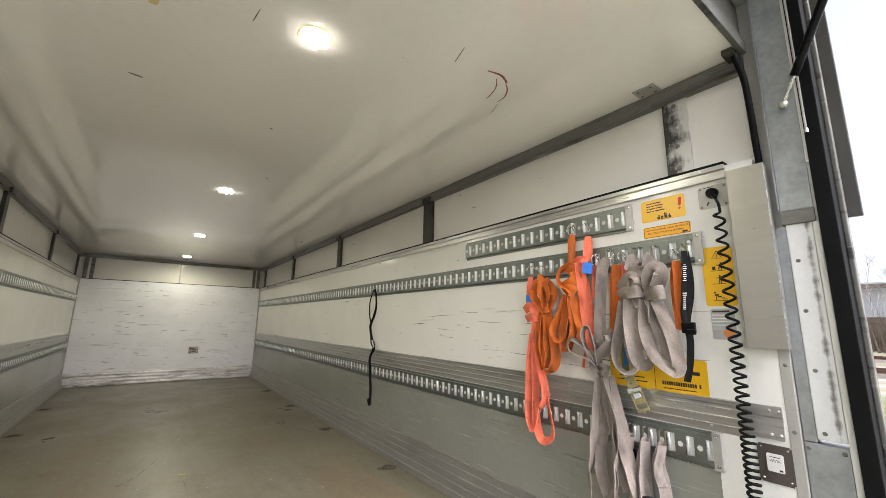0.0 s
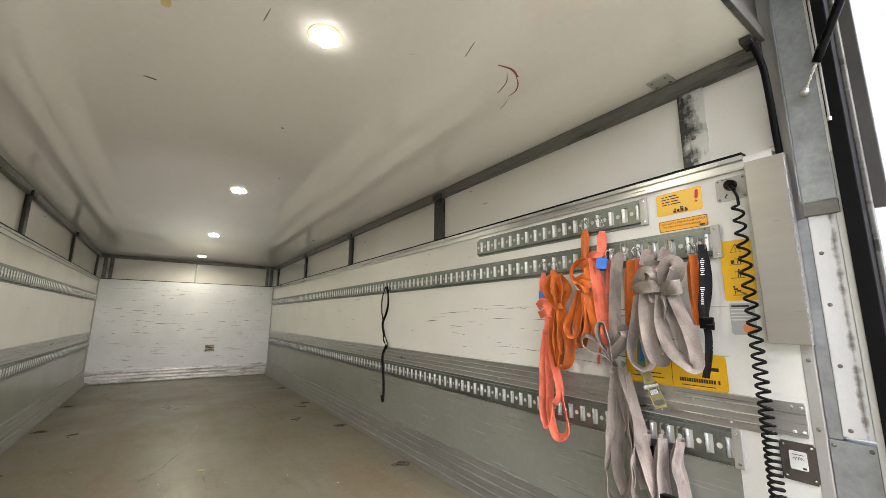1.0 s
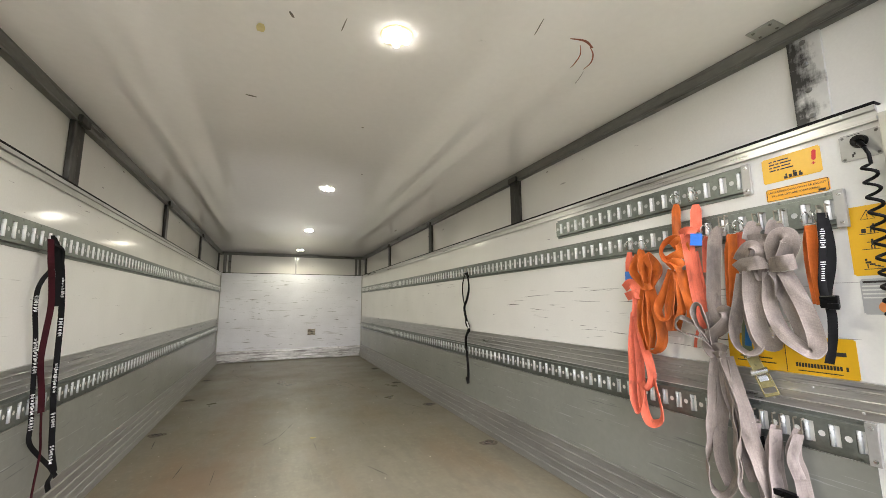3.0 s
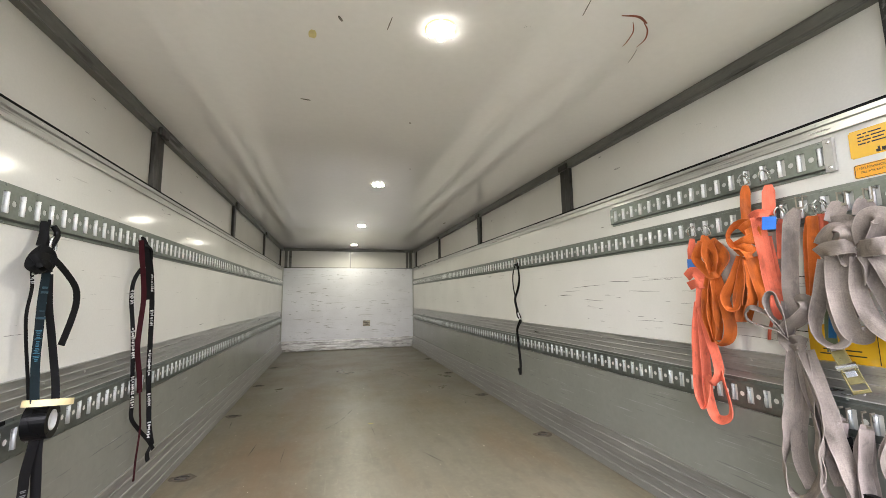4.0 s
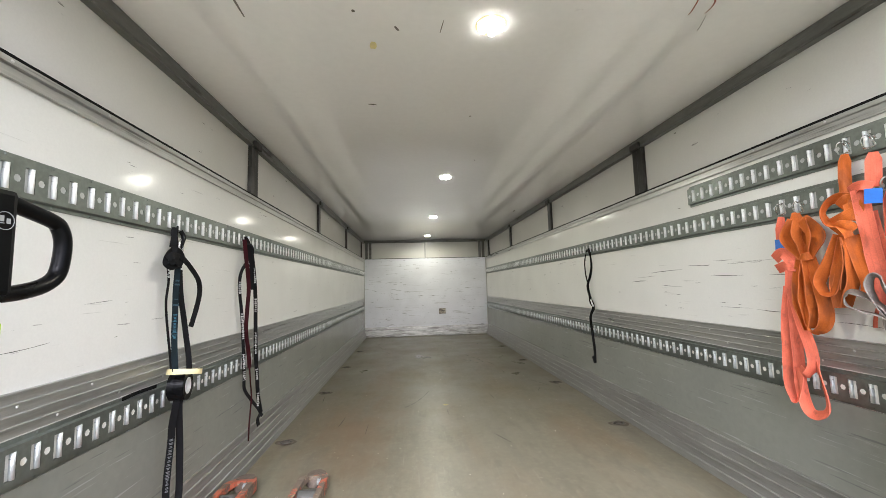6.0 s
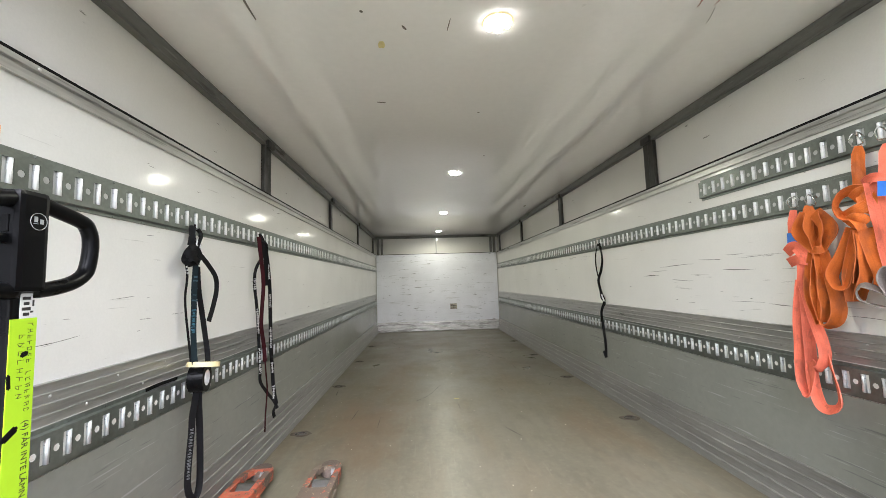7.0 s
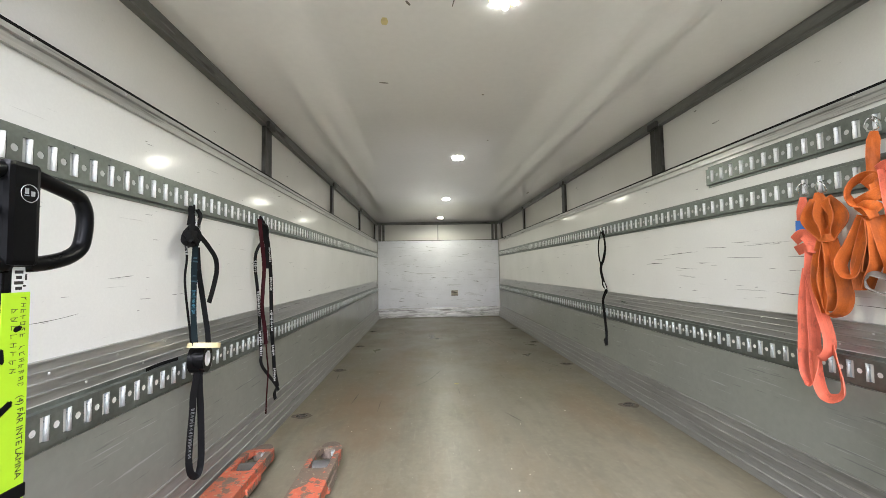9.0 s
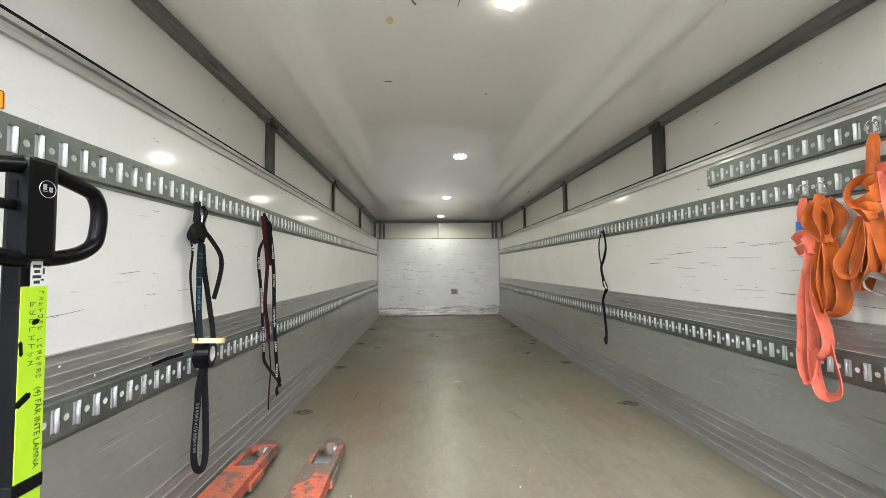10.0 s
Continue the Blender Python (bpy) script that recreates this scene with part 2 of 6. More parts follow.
def webbing(name, col, var=0.14):
    """Woven strap: fine cross ribs, two stitched lines, dirt."""
    grime = tuple(0.30 * v + 0.028 for v in col) if max(col) > 0.1 else tuple(v * 0.4 for v in col)
    fade = tuple(min(1, v * 1.25 + 0.05) for v in col) if max(col) > 0.1 else tuple(v * 1.5 for v in col)
    m = M(name, col, 0.8, var=var, vscale=9, fine=300, bump=0, spec=0.2,
          marks=((13.0, (1, 1, 0.4), 0.53, 0.70, grime, 0.75), (40.0, (1, 1, 0.6), 0.58, 0.70, grime, 0.5), (22.0, (1, 1, 0.3), 0.57, 0.72, fade, 0.5)))
    nt = m.node_tree
    p = nt.nodes["Principled BSDF"]
    uv = nt.nodes.new("ShaderNodeTexCoord")
    sep = nt.nodes.new("ShaderNodeSeparateXYZ")
    nt.links.new(uv.outputs["UV"], sep.inputs[0])

    def wave(sock, k, shift=0.0):
        a = nt.nodes.new("ShaderNodeMath")
        a.operation = "MULTIPLY_ADD"
        nt.links.new(sock, a.inputs[0])
        a.inputs[1].default_value, a.inputs[2].default_value = k, shift
        b = nt.nodes.new("ShaderNodeMath")
        b.operation = "SINE"
        nt.links.new(a.outputs[0], b.inputs[0])
        return b.outputs[0]

    rib, line = wave(sep.outputs[1], 2 * math.pi / 0.0042), wave(sep.outputs[0], 2 * math.pi * 3, 1.57)
    col_now = p.inputs["Base Color"].links[0].from_socket
    c = mix(nt, ramp(nt, rib, -1, 1, 0.0, 0.06), col_now, tuple(v * 0.5 for v in col))
    c = mix(nt, ramp(nt, line, 0.80, 1.0, 0.0, 0.2), c, tuple(v * 0.55 for v in col))
    if max(col) > 0.1:
        rim = nt.nodes.new("ShaderNodeMath")
        rim.operation = "PINGPONG"
        rim.inputs[1].default_value = 0.5
        nt.links.new(sep.outputs[0], rim.inputs[0])
        c = mix(nt, ramp(nt, rim.outputs[0], 0.02, 0.07, 0.55, 0.0), c, fade)
    nt.links.new(c, p.inputs["Base Color"])
    b = nt.nodes.new("ShaderNodeBump")
    b.inputs["Strength"].default_value, b.inputs["Distance"].default_value = 0.12, 0.0005
    nt.links.new(rib, b.inputs["Height"])
    nt.links.new(b.outputs["Normal"], p.inputs["Normal"])
    return m


coral = webbing("coral_webbing", (0.72, 0.165, 0.095))
orange = webbing("orange_webbing", (0.51, 0.120, 0.018))
grey_web = webbing("dirty_grey_webbing", (0.240, 0.204, 0.180), 0.26)
black_web = webbing("black_webbing", (0.0055, 0.0055, 0.0062))
red_web = webbing("dark_red_webbing", (0.035, 0.004, 0.007))
teal_web = webbing("black_teal_webbing", (0.004, 0.010, 0.013))
blue_tag = M("blue_tag", (0.03, 0.17, 0.62), 0.5, var=0.1, fine=100)
yellow_label = M("yellow_vinyl_label", (0.80, 0.46, 0.010), 0.32, var=0.03, fine=100, bump=0.03)
silver_label = M("silver_vinyl_label", (0.46, 0.47, 0.48), 0.35, 0.3, var=0.04, fine=100, bump=0.03)
ink = M("black_ink", (0.025, 0.022, 0.02), 0.5, var=0.05)
red_ink = M("red_ink", (0.62, 0.03, 0.02), 0.45, var=0.05)
white_ink = M("white_ink", (0.75, 0.75, 0.73), 0.5, var=0.05)
orange_ink = M("orange_ink", (0.75, 0.28, 0.08), 0.45, var=0.05)
blue_ink = M("teal_ink", (0.014, 0.11, 0.16), 0.5, var=0.05)
neon = M("neon_yellow_tape", (0.46, 0.74, 0.01), 0.5, var=0.04, fine=80, bump=0.06)
fork_paint = M("chipped_orange_paint", (0.44, 0.098, 0.046), 0.5, var=0.18, vscale=7, fine=60, bump=0.2,
               marks=((3.0, (1, 0.6, 1), 0.46, 0.66, (0.20, 0.10, 0.06), 0.7), (6.5, (1, 0.8, 1), 0.515, 0.535, (0.12, 0.10, 0.075), 0.95),
                      (24.0, (1, 1, 1), 0.55, 0.575, (0.11, 0.09, 0.07), 0.9), (60.0, (1, 1, 1), 0.60, 0.64, (0.30, 0.24, 0.15), 0.8)))
nose_dirt = M("dirt_caked_steel", (0.13, 0.10, 0.08), 0.7, var=0.3, vscale=20, fine=80, bump=0.2)
nylon = M("worn_grey_nylon", (0.075, 0.073, 0.067), 0.4, var=0.12, vscale=12, fine=60, bump=0.1)
cream_tape = M("cream_masking_tape", (0.78, 0.66, 0.36), 0.55, var=0.06, vscale=20, fine=120, bump=0.1)
card_white = M("white_card_core", (0.7, 0.7, 0.68), 0.7, var=0.06)
led = glow("led_lens", (1.0, 0.95, 0.74), LAMP)
# faint glow put into the lamp housing for the glare between its lenses
lamp_white = glow("glowing_lamp_housing", (1.0, 0.82, 0.44), 0.10)
red_scratch = M("red_brown_scratch", (0.28, 0.085, 0.05), 0.6, var=0.2, vscale=30)
yellow_stain = M("yellow_stain", (0.72, 0.62, 0.30), 0.4, var=0.1, vscale=30)
dark_scratch = M("dark_scratch", (0.16, 0.14, 0.125), 0.6, var=0.2, vscale=30)


# ---------------------------------------------------------------- mesh helpers
def link(name, bm, material, parent=None, label="", smooth=False):
    me = bpy.data.meshes.new(name)
    bmesh.ops.recalc_face_normals(bm, faces=bm.faces)
    bm.to_mesh(me)
    bm.free()
    for m in material if isinstance(material, (list, tuple)) else [material]:
        me.materials.append(m)
    if smooth:
        for f in me.polygons:
            f.use_smooth = True
    ob = new(name, me)
    ob.parent = parent
    return tagged(ob, label)


def part(name, bm, material, parent, label="", smooth=False):
    return link(name, bm, material, parent, label, smooth)


def thing(name, label, category, group="", kind="", at=(0, 0, 0)):
    ob = new(name)
    ob.location = at
    ob.empty_display_size = 0.1
    return tagged(ob, label, category, group, kind)


def cuboid(bm, a, b, bevel=0.0):
    lo = [min(p, q) for p, q in zip(a, b)]
    hi = [max(p, q) for p, q in zip(a, b)]
    made = bmesh.ops.create_cube(bm, size=1)["verts"]
    for v in made:
        v.co = Vector([lo[i] if v.co[i] < 0 else hi[i] for i in range(3)])
    if bevel:
        edges = list({e for v in made for e in v.link_edges})
        bmesh.ops.bevel(bm, geom=edges, offset=bevel, segments=2, affect="EDGES", profile=0.6)
    return bm


def block(a, b, bevel=0.002):
    return cuboid(bmesh.new(), a, b, bevel)


def turn_to(v):
    return Vector((0, 0, 1)).rotation_difference(Vector(v)).to_matrix().to_4x4()


def cyl(bm, a, b, r, n=12, r2=None):
    a, b = Vector(a), Vector(b)
    m = Matrix.Translation((a + b) / 2) @ turn_to(b - a)
    bmesh.ops.create_cone(bm, cap_ends=True, segments=n, radius1=r, radius2=r if r2 is None else r2, depth=(b - a).length, matrix=m)
    return bm


def spline(pts, n=6):
    """A smooth line through the points."""
    p = [Vector(q) for q in pts]
    p = [2 * p[0] - p[1]] + p + [2 * p[-1] - p[-2]]
    out = []
    for i in range(1, len(p) - 2):
        for k in range(n):
            t = k / n
            out.append(0.5 * (2 * p[i] + (p[i + 1] - p[i - 1]) * t + (2 * p[i - 1] - 5 * p[i] + 4 * p[i + 1] - p[i + 2]) * t * t
                              + (3 * p[i] - p[i - 1] - 3 * p[i + 1] + p[i + 2]) * t ** 3))
    return out + [p[-2]]


def tube(bm, pts, r, sides=8, n=6, smooth=True):
    line = spline(pts, n) if smooth else [Vector(q) for q in pts]
    rings, side = [], None
    for i, q in enumerate(line):
        t = (line[min(i + 1, len(line) - 1)] - line[max(i - 1, 0)]).normalized()
        if side is None:
            side = t.orthogonal().normalized()
        side = (side - t * side.dot(t)).normalized()
        up = t.cross(side)
        rings.append([bm.verts.new(q + r * (math.cos(2 * math.pi * k / sides) * side + math.sin(2 * math.pi * k / sides) * up)) for k in range(sides)])
    for a, b in zip(rings, rings[1:]):
        for k in range(sides):
            bm.faces.new((a[k], a[(k + 1) % sides], b[(k + 1) % sides], b[k]))
    bm.faces.new(rings[0])
    bm.faces.new(rings[-1])
    return bm


def ribbon(bm, pts, width, s, face=35.0, twist=0.0, thick=0.0026, n=7, neck=1.0, wave=0.0):
    """A webbing strip. pts: (y, z, distance from the wall) on the side s (1 or -1), with a twist of its own as a fourth number
    where it turns; face: the way that its flat side looks; wave: how much it cups and ripples."""
    line = spline([(s * (1.235 - p[2]), p[0], p[1]) for p in pts], n)
    turns = np.interp(np.linspace(0, len(pts) - 1, len(line)), range(len(pts)), [twist + (p[3] if len(p) > 3 else 0.0) for p in pts])
    f, seed = radians(face), pts[0][0] * 37 + pts[0][1] * 53 + width * 211
    look_way = Vector((-s * math.cos(f), -math.sin(f), 0))
    cols = (-1, -0.5, 0, 0.5, 1) if wave else (-1, 1)
    rings, last, uvs, run = [], None, {}, 0.0
    for i, q in enumerate(line):
        run += (q - line[i - 1]).length if i else 0.0
        t = (line[min(i + 1, len(line) - 1)] - line[max(i - 1, 0)]).normalized()
        nn = (look_way - t * look_way.dot(t)).normalized()
        w = t.cross(nn)
        a = radians(turns[i] + wave * 9 * math.sin(run * 17 + seed))
        w, nn = math.cos(a) * w + math.sin(a) * nn, math.cos(a) * nn - math.sin(a) * w
        if last is not None and w.dot(last) < 0:
            w, nn = -w, -nn
        last = w
        wide = width * (neck + (1 - neck) * min(1.0, 5.0 * i / len(line)))
        soft = wave * min(1.0, 4.0 * i / len(line))
        cup = soft * width * (0.13 * math.sin(run * 19 + seed) + 0.07 * math.sin(run * 47 + 2 * seed))
        off = [cup * (u * u - 0.4) + soft * width * 0.035 * math.sin(run * 61 + 3 * seed + 2.6 * u) for u in cols]
        ring = [bm.verts.new(q + w * wide * u / 2 + nn * (o - thick / 2)) for u, o in zip(cols, off)]
        ring += [bm.verts.new(q + w * wide * u / 2 + nn * (o + thick / 2)) for u, o in zip(cols[::-1], off[::-1])]
        for v, u in zip(ring, cols + cols[::-1]):
            uvs[v] = ((u + 1) / 2, run)
        rings.append(ring)
    faces, k = [], len(rings[0])
    for p, q in zip(rings, rings[1:]):
        for i in range(k):
            faces.append(bm.faces.new((p[i], p[(i + 1) % k], q[(i + 1) % k], q[i])))
    faces += [bm.faces.new(rings[0]), bm.faces.new(rings[-1])]
    layer = bm.loops.layers.uv.verify()
    for f in faces:
        for lp in f.loops:
            lp[layer].uv = uvs[lp.vert]
    return bm


def profile(bm, section, y0, y1):
    """A bar along y with the closed section of (x, z)."""
    a = [bm.verts.new((x, y0, z)) for x, z in section]
    b = [bm.verts.new((x, y1, z)) for x, z in section]
    k = len(section)
    for i in range(k):
        bm.faces.new((a[i], a[(i + 1) % k], b[(i + 1) % k], b[i]))
    bm.faces.new(a)
    bm.faces.new(b)
    return bm


def rivets(spots, way, r=0.0045, h=0.0022):
    """Domed heads at the spots, looking along way, joined as one."""
    bm = bmesh.new()
    for q in spots:
        q = Vector(q)
        cyl(bm, q, q + Vector(way) * h, r, 7, r * 0.55)
    return bm


def letters(body, size, m, material, parent, name="lettering"):
    """Words as a flat mesh, centred, in the xy plane of m."""
    cu = bpy.data.curves.new(name, "FONT")
    cu.body, cu.size, cu.align_x, cu.align_y = body, size, "CENTER", "CENTER"
    cu.extrude = 0.0002
    tmp = bpy.data.objects.new("tmp", cu)
    me = bpy.data.meshes.new_from_object(tmp)
    bpy.data.objects.remove(tmp)
    me.transform(m)
    me.materials.clear()
    me.materials.append(material)
    ob = new(name, me)
    ob.parent = parent
    return ob


def on_wall(s, y, z, d=0.0):
    """A frame on a side wall: x runs along the words as one reads them, z out of the wall."""
    return Matrix.Translation((s * (X - d), y, z)) @ Matrix(((0, 0, -s, 0), (-s, 0, 0, 0), (0, 1, 0, 0), (0, 0, 0, 1)))


def plate(bm, m, w, h, t, bevel=0.0, x=0.0, y=0.0):
    made = bmesh.ops.create_cube(bm, size=1)["verts"]
    for v in made:
        v.co = Vector((x + v.co.x * w, y + v.co.y * h, (v.co.z + 0.5) * t))
    if bevel:
        ed = [e for e in {e for v in made for e in v.link_edges} if abs(e.verts[0].co.z - e.verts[1].co.z) > t * 0.5]
        made = list({v for f in bmesh.ops.bevel(bm, geom=ed, offset=bevel, segments=3, affect="EDGES")["faces"] for v in f.verts} | {v for v in made if v.is_valid})
    for v in made:
        v.co = m @ v.co
    return bm

# ---------------------------------------------------------------- the load space
floor = tagged(link("floor", block((-X, 0.10, -0.06), (X, Y1 + 0.05, 0.0), 0), floor_mat), "worn brown-grey phenolic plywood truck floor", "floor", kind="structure")

# lashing cups let into the floor along both walls
for s in (1, -1):
    for y in (1.25, 2.44, 3.62, 4.80, 5.98):
        cup = thing("lashing_cup", "grimy dark steel lashing cup let into the floor edge", "lashing point", "lashing cups in the floor", at=(s * 1.12, y, 0))
        bm = bmesh.new()
        bmesh.ops.create_circle(bm, cap_ends=True, segments=20, radius=1.0, matrix=Matrix.Translation((0, 0, 0.0015)) @ Matrix.Diagonal((0.052, 0.034, 1, 1)))
        part("cup", bm, brown_grime, cup)
        rng = random.Random(int(y * 100 + s))
        bm = bmesh.new()
        bm.faces.new([bm.verts.new(((0.066 + 0.008 * math.sin(k * 0.571 + y) + rng.uniform(-0.004, 0.004)) * math.cos(k * math.pi / 11), (0.050 + 0.010 * math.sin(k * 0.857 + 2 * y) + rng.uniform(-0.004, 0.004)) * math.sin(k * math.pi / 11), 0.0008)) for k in range(22)])
        part("grime", bm, floor_grime, cup, "brown ring of dirt")
        bm = bmesh.new()
        tube(bm, [(0.034 * math.cos(k * math.pi / 6), 0.02 * math.sin(k * math.pi / 6), 0.003) for k in range(12)], 0.0035, 6, 2)
        part("ring", bm, post_dark, cup, smooth=True)


def rib_section(x0, z0, z1, ribs, deep, lean=0.0):
    """Section of a ribbed profile on a wall: from z0 to z1, with narrow ribs standing proud."""
    out, step = [(x0 + 0.004, z0)], (z1 - z0) / ribs
    for i in range(ribs):
        for f, proud in ((0.0, 0.25), (0.74, 0.25), (0.80, 1.0), (0.93, 1.0), (0.99, 0.25)):
            out.append((x0 - deep * proud - lean * (1 - (i + f) / ribs), z0 + (i + f) * step))
    return out + [(x0 - deep * 0.3, z1), (x0 + 0.004, z1)]


def mirrored(section, s):
    return [(s * x, z) for x, z in section]


walls = {}
for s, side in ((1, "right"), (-1, "left")):
    w = tagged(link("wall_" + side, block((s * X, Y0, -0.05), (s * (X + 0.035), Y1 + 0.06, SEAM - 0.003), 0), white_panel),
               "scuffed white fibreglass side wall of the load space", "wall", kind="structure")
    walls[s] = w
    tagged(part("lower_cladding", block((s * (X - 0.003), 0.44 if s > 0 else Y0 + 0.01, 0.17), (s * (X + 0.001), Y1, 0.528), 0), grey_panel, w, "grey plastic lower wall cladding"), kind="structure")
    tagged(part("rub_rail", profile(bmesh.new(), mirrored(rib_section(X, 0.650, 0.756, 4, 0.008), s), 0.345 if s > 0 else Y0 + 0.01, Y1), alu, w, "scratched ribbed aluminium rub rail"), kind="structure")
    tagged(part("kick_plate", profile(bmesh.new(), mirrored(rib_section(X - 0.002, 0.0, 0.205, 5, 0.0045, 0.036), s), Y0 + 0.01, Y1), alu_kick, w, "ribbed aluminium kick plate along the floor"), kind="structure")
    # thin strips on the rib crests: wear, with the highlights put into their colour
    bm = bmesh.new()
    for i in range(5):
        z = (i + 0.865) * 0.041
        x = X - 0.002 - 0.0045 - 0.036 * (1 - (i + 0.865) / 5)
        cuboid(bm, (s * (x - 0.0006), Y0 + 0.012, z - 0.0015), (s * (x + 0.002), Y1 - 0.002, z + 0.0015))
    tagged(part("worn_rib_highlights", bm, worn_glint, w, "worn rib edges with highlights put into their colour"), kind="stuff")
    top = [(X - 0.012, SEAM - 0.048), (X - 0.012, SEAM - 0.036), (X - 0.006, SEAM - 0.034), (X - 0.006, SEAM - 0.018), (X - 0.014, SEAM - 0.015),
           (X - 0.014, SEAM), (X + 0.03, SEAM), (X + 0.03, SEAM - 0.002), (X + 0.002, SEAM - 0.004), (X + 0.002, SEAM - 0.048)]
    tagged(part("top_rail", profile(bmesh.new(), mirrored(top, s), 0.327, Y1), alu, w, "aluminium edge profile on top of the wall"), kind="structure")
    tagged(part("seal", block((s * (X - 0.010), 0.327, SEAM + 0.0005), (s * (X + 0.03), Y1, SEAM + 0.011), 0), rubber, w, "black rubber wiper seal"), kind="structure")
    tagged(part("rivets", rivets([(s * (X - 0.0145), y, SEAM - 0.008) for y in np.arange(0.4, 7.6, 0.3)]
                                 + [(s * (X - 0.0085), y, z) for z, o in ((0.668, 0.0), (0.72, 0.11)) for y in np.arange(0.45 + o, 7.6, 0.22)], (-s, 0, 0)),
                alu_far, w), kind="stuff")

    # the part of the wall that rises with the roof
    u = tagged(link("upper_wall_" + side, block((s * (X + 0.034), 0.235, SEAM - 0.2), (s * (X + 0.050), Y1 + 0.06, ZC + 0.03), 0), upper_white),
               "glossy white upper side wall below the lifting roof", "wall", kind="structure")
    for y, wd in ((2.21, 0.125), (3.94, 0.11), (5.70, 0.11), (7.46, 0.09)):
        bm = cuboid(bmesh.new(), (s * (X + 0.010), y - wd / 2, SEAM - 0.05), (s * (X + 0.034), y - wd * 0.02, ZC - 0.056), 0.004)
        cuboid(bm, (s * (X + 0.018), y + wd * 0.02, SEAM - 0.05), (s * (X + 0.034), y + wd / 2, ZC - 0.056), 0.004)
        cuboid(bm, (s * (X + 0.026), y - wd * 0.1, SEAM - 0.05), (s * (X + 0.034), y + wd * 0.1, ZC - 0.056), 0)
        tagged(part("post", bm, post_dark, u, "dark steel guide post"), kind="structure")
    rail = [(X - 0.002, ZC - 0.002), (X - 0.003, ZC - 0.012), (X + 0.002, ZC - 0.022), (X + 0.007, ZC - 0.034), (X + 0.010, ZC - 0.042), (X + 0.008, ZC - 0.050),
            (X + 0.004, ZC - 0.055), (X + 0.004, ZC - 0.060), (X + 0.036, ZC - 0.060), (X + 0.036, ZC - 0.002)]
    tagged(part("roof_rail", profile(bmesh.new(), mirrored(rail, s), 0.24, Y1 + 0.02), frame_grey, u, "dark grey anodised roof rail"), kind="structure")
    for y in (2.21, 3.94, 5.70):
        part("bracket", block((s * (X - 0.012), y - 0.055, ZC - 0.066), (s * (X + 0.008), y + 0.045, ZC - 0.024), 0.006), post_dark, u)
    if s > 0:
        tagged(part("wear_strip", block((s * (X + 0.022), 0.432, SEAM - 0.05), (s * (X + 0.034), 0.522, ZC - 0.060), 0.001), smear, u, "pale metal wear strip smeared with black grease"), kind="structure")
        tagged(part("screws", rivets([(s * (X + 0.0208), 0.478, z) for z in (1.59, 1.68, 1.77, 1.85)], (-s, 0, 0), 0.010, 0.003), frame_grey, u), kind="stuff")

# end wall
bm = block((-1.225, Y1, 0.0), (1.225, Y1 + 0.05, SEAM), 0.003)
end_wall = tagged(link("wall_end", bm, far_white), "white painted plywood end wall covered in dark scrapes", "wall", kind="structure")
bm = bmesh.new()
sec = [(Y1 + 0.002, 0.0)] + [(Y1 - (0.009 if i % 4 in (1, 2) else 0.003), 0.003 + i * 0.0118) for i in range(17)] + [(Y1 + 0.002, 0.196)]
va = [bm.verts.new((-1.222, y, z)) for y, z in sec]
vb = [bm.verts.new((1.222, y, z)) for y, z in sec]
for i in range(len(sec)):
    j = (i + 1) % len(sec)
    bm.faces.new((va[i], va[j], vb[j], vb[i]))
bm.faces.new(va)
bm.faces.new(vb)
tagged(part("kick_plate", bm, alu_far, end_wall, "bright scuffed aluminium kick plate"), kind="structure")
part("torn_sticker", block((0.243, Y1 - 0.0025, 0.425), (0.378, Y1 + 0.001, 0.532), 0.0), M("torn_brown_sticker", (0.42, 0.38, 0.32), 0.7, var=0.3, vscale=30, fine=60, marks=((22.0, (1, 1, 2), 0.48, 0.54, (0.08, 0.07, 0.06), 0.9),)), end_wall, "torn brown sticker residue")
tagged(part("seal", block((-1.225, Y1 + 0.004, SEAM + 0.0005), (1.225, Y1 + 0.03, SEAM + 0.010), 0), rubber, end_wall), kind="structure")
for s in (1, -1):
    tagged(part("corner_post", block((s * 1.226, Y1 - 0.022, 0.0), (s * 1.2395, Y1 + 0.02, SEAM), 0.002), light_grey, end_wall, "light grey aluminium corner post"), kind="structure")
bm = block((-X - 0.05, Y1 + 0.035, SEAM - 0.2), (X + 0.05, Y1 + 0.055, ZC + 0.03), 0)
upper_end = tagged(link("upper_wall_end", bm, upper_white), "glossy white upper end wall below the lifting roof", "wall", kind="structure")
for x, wd in ((-0.01, 0.022), (-1.19, 0.05), (1.19, 0.05), (-1.115, 0.045), (1.115, 0.045)):
    tagged(part("post", block((x - wd / 2, Y1 + 0.012, SEAM + 0.011), (x + wd / 2, Y1 + 0.036, ZC - 0.05), 0.003), light_grey if abs(x) < 0.1 else frame_grey, upper_end), kind="structure")
tagged(part("roof_rail", block((-X, Y1 + 0.006, ZC - 0.055), (X, Y1 + 0.036, ZC - 0.002), 0.004), frame_grey, upper_end, "dark grey anodised roof rail"), kind="structure")

# ceiling, with its scratches in the same mesh
bm = block((-X - 0.05, 0.24, ZC), (X + 0.05, Y1 + 0.06, ZC + 0.04), 0)


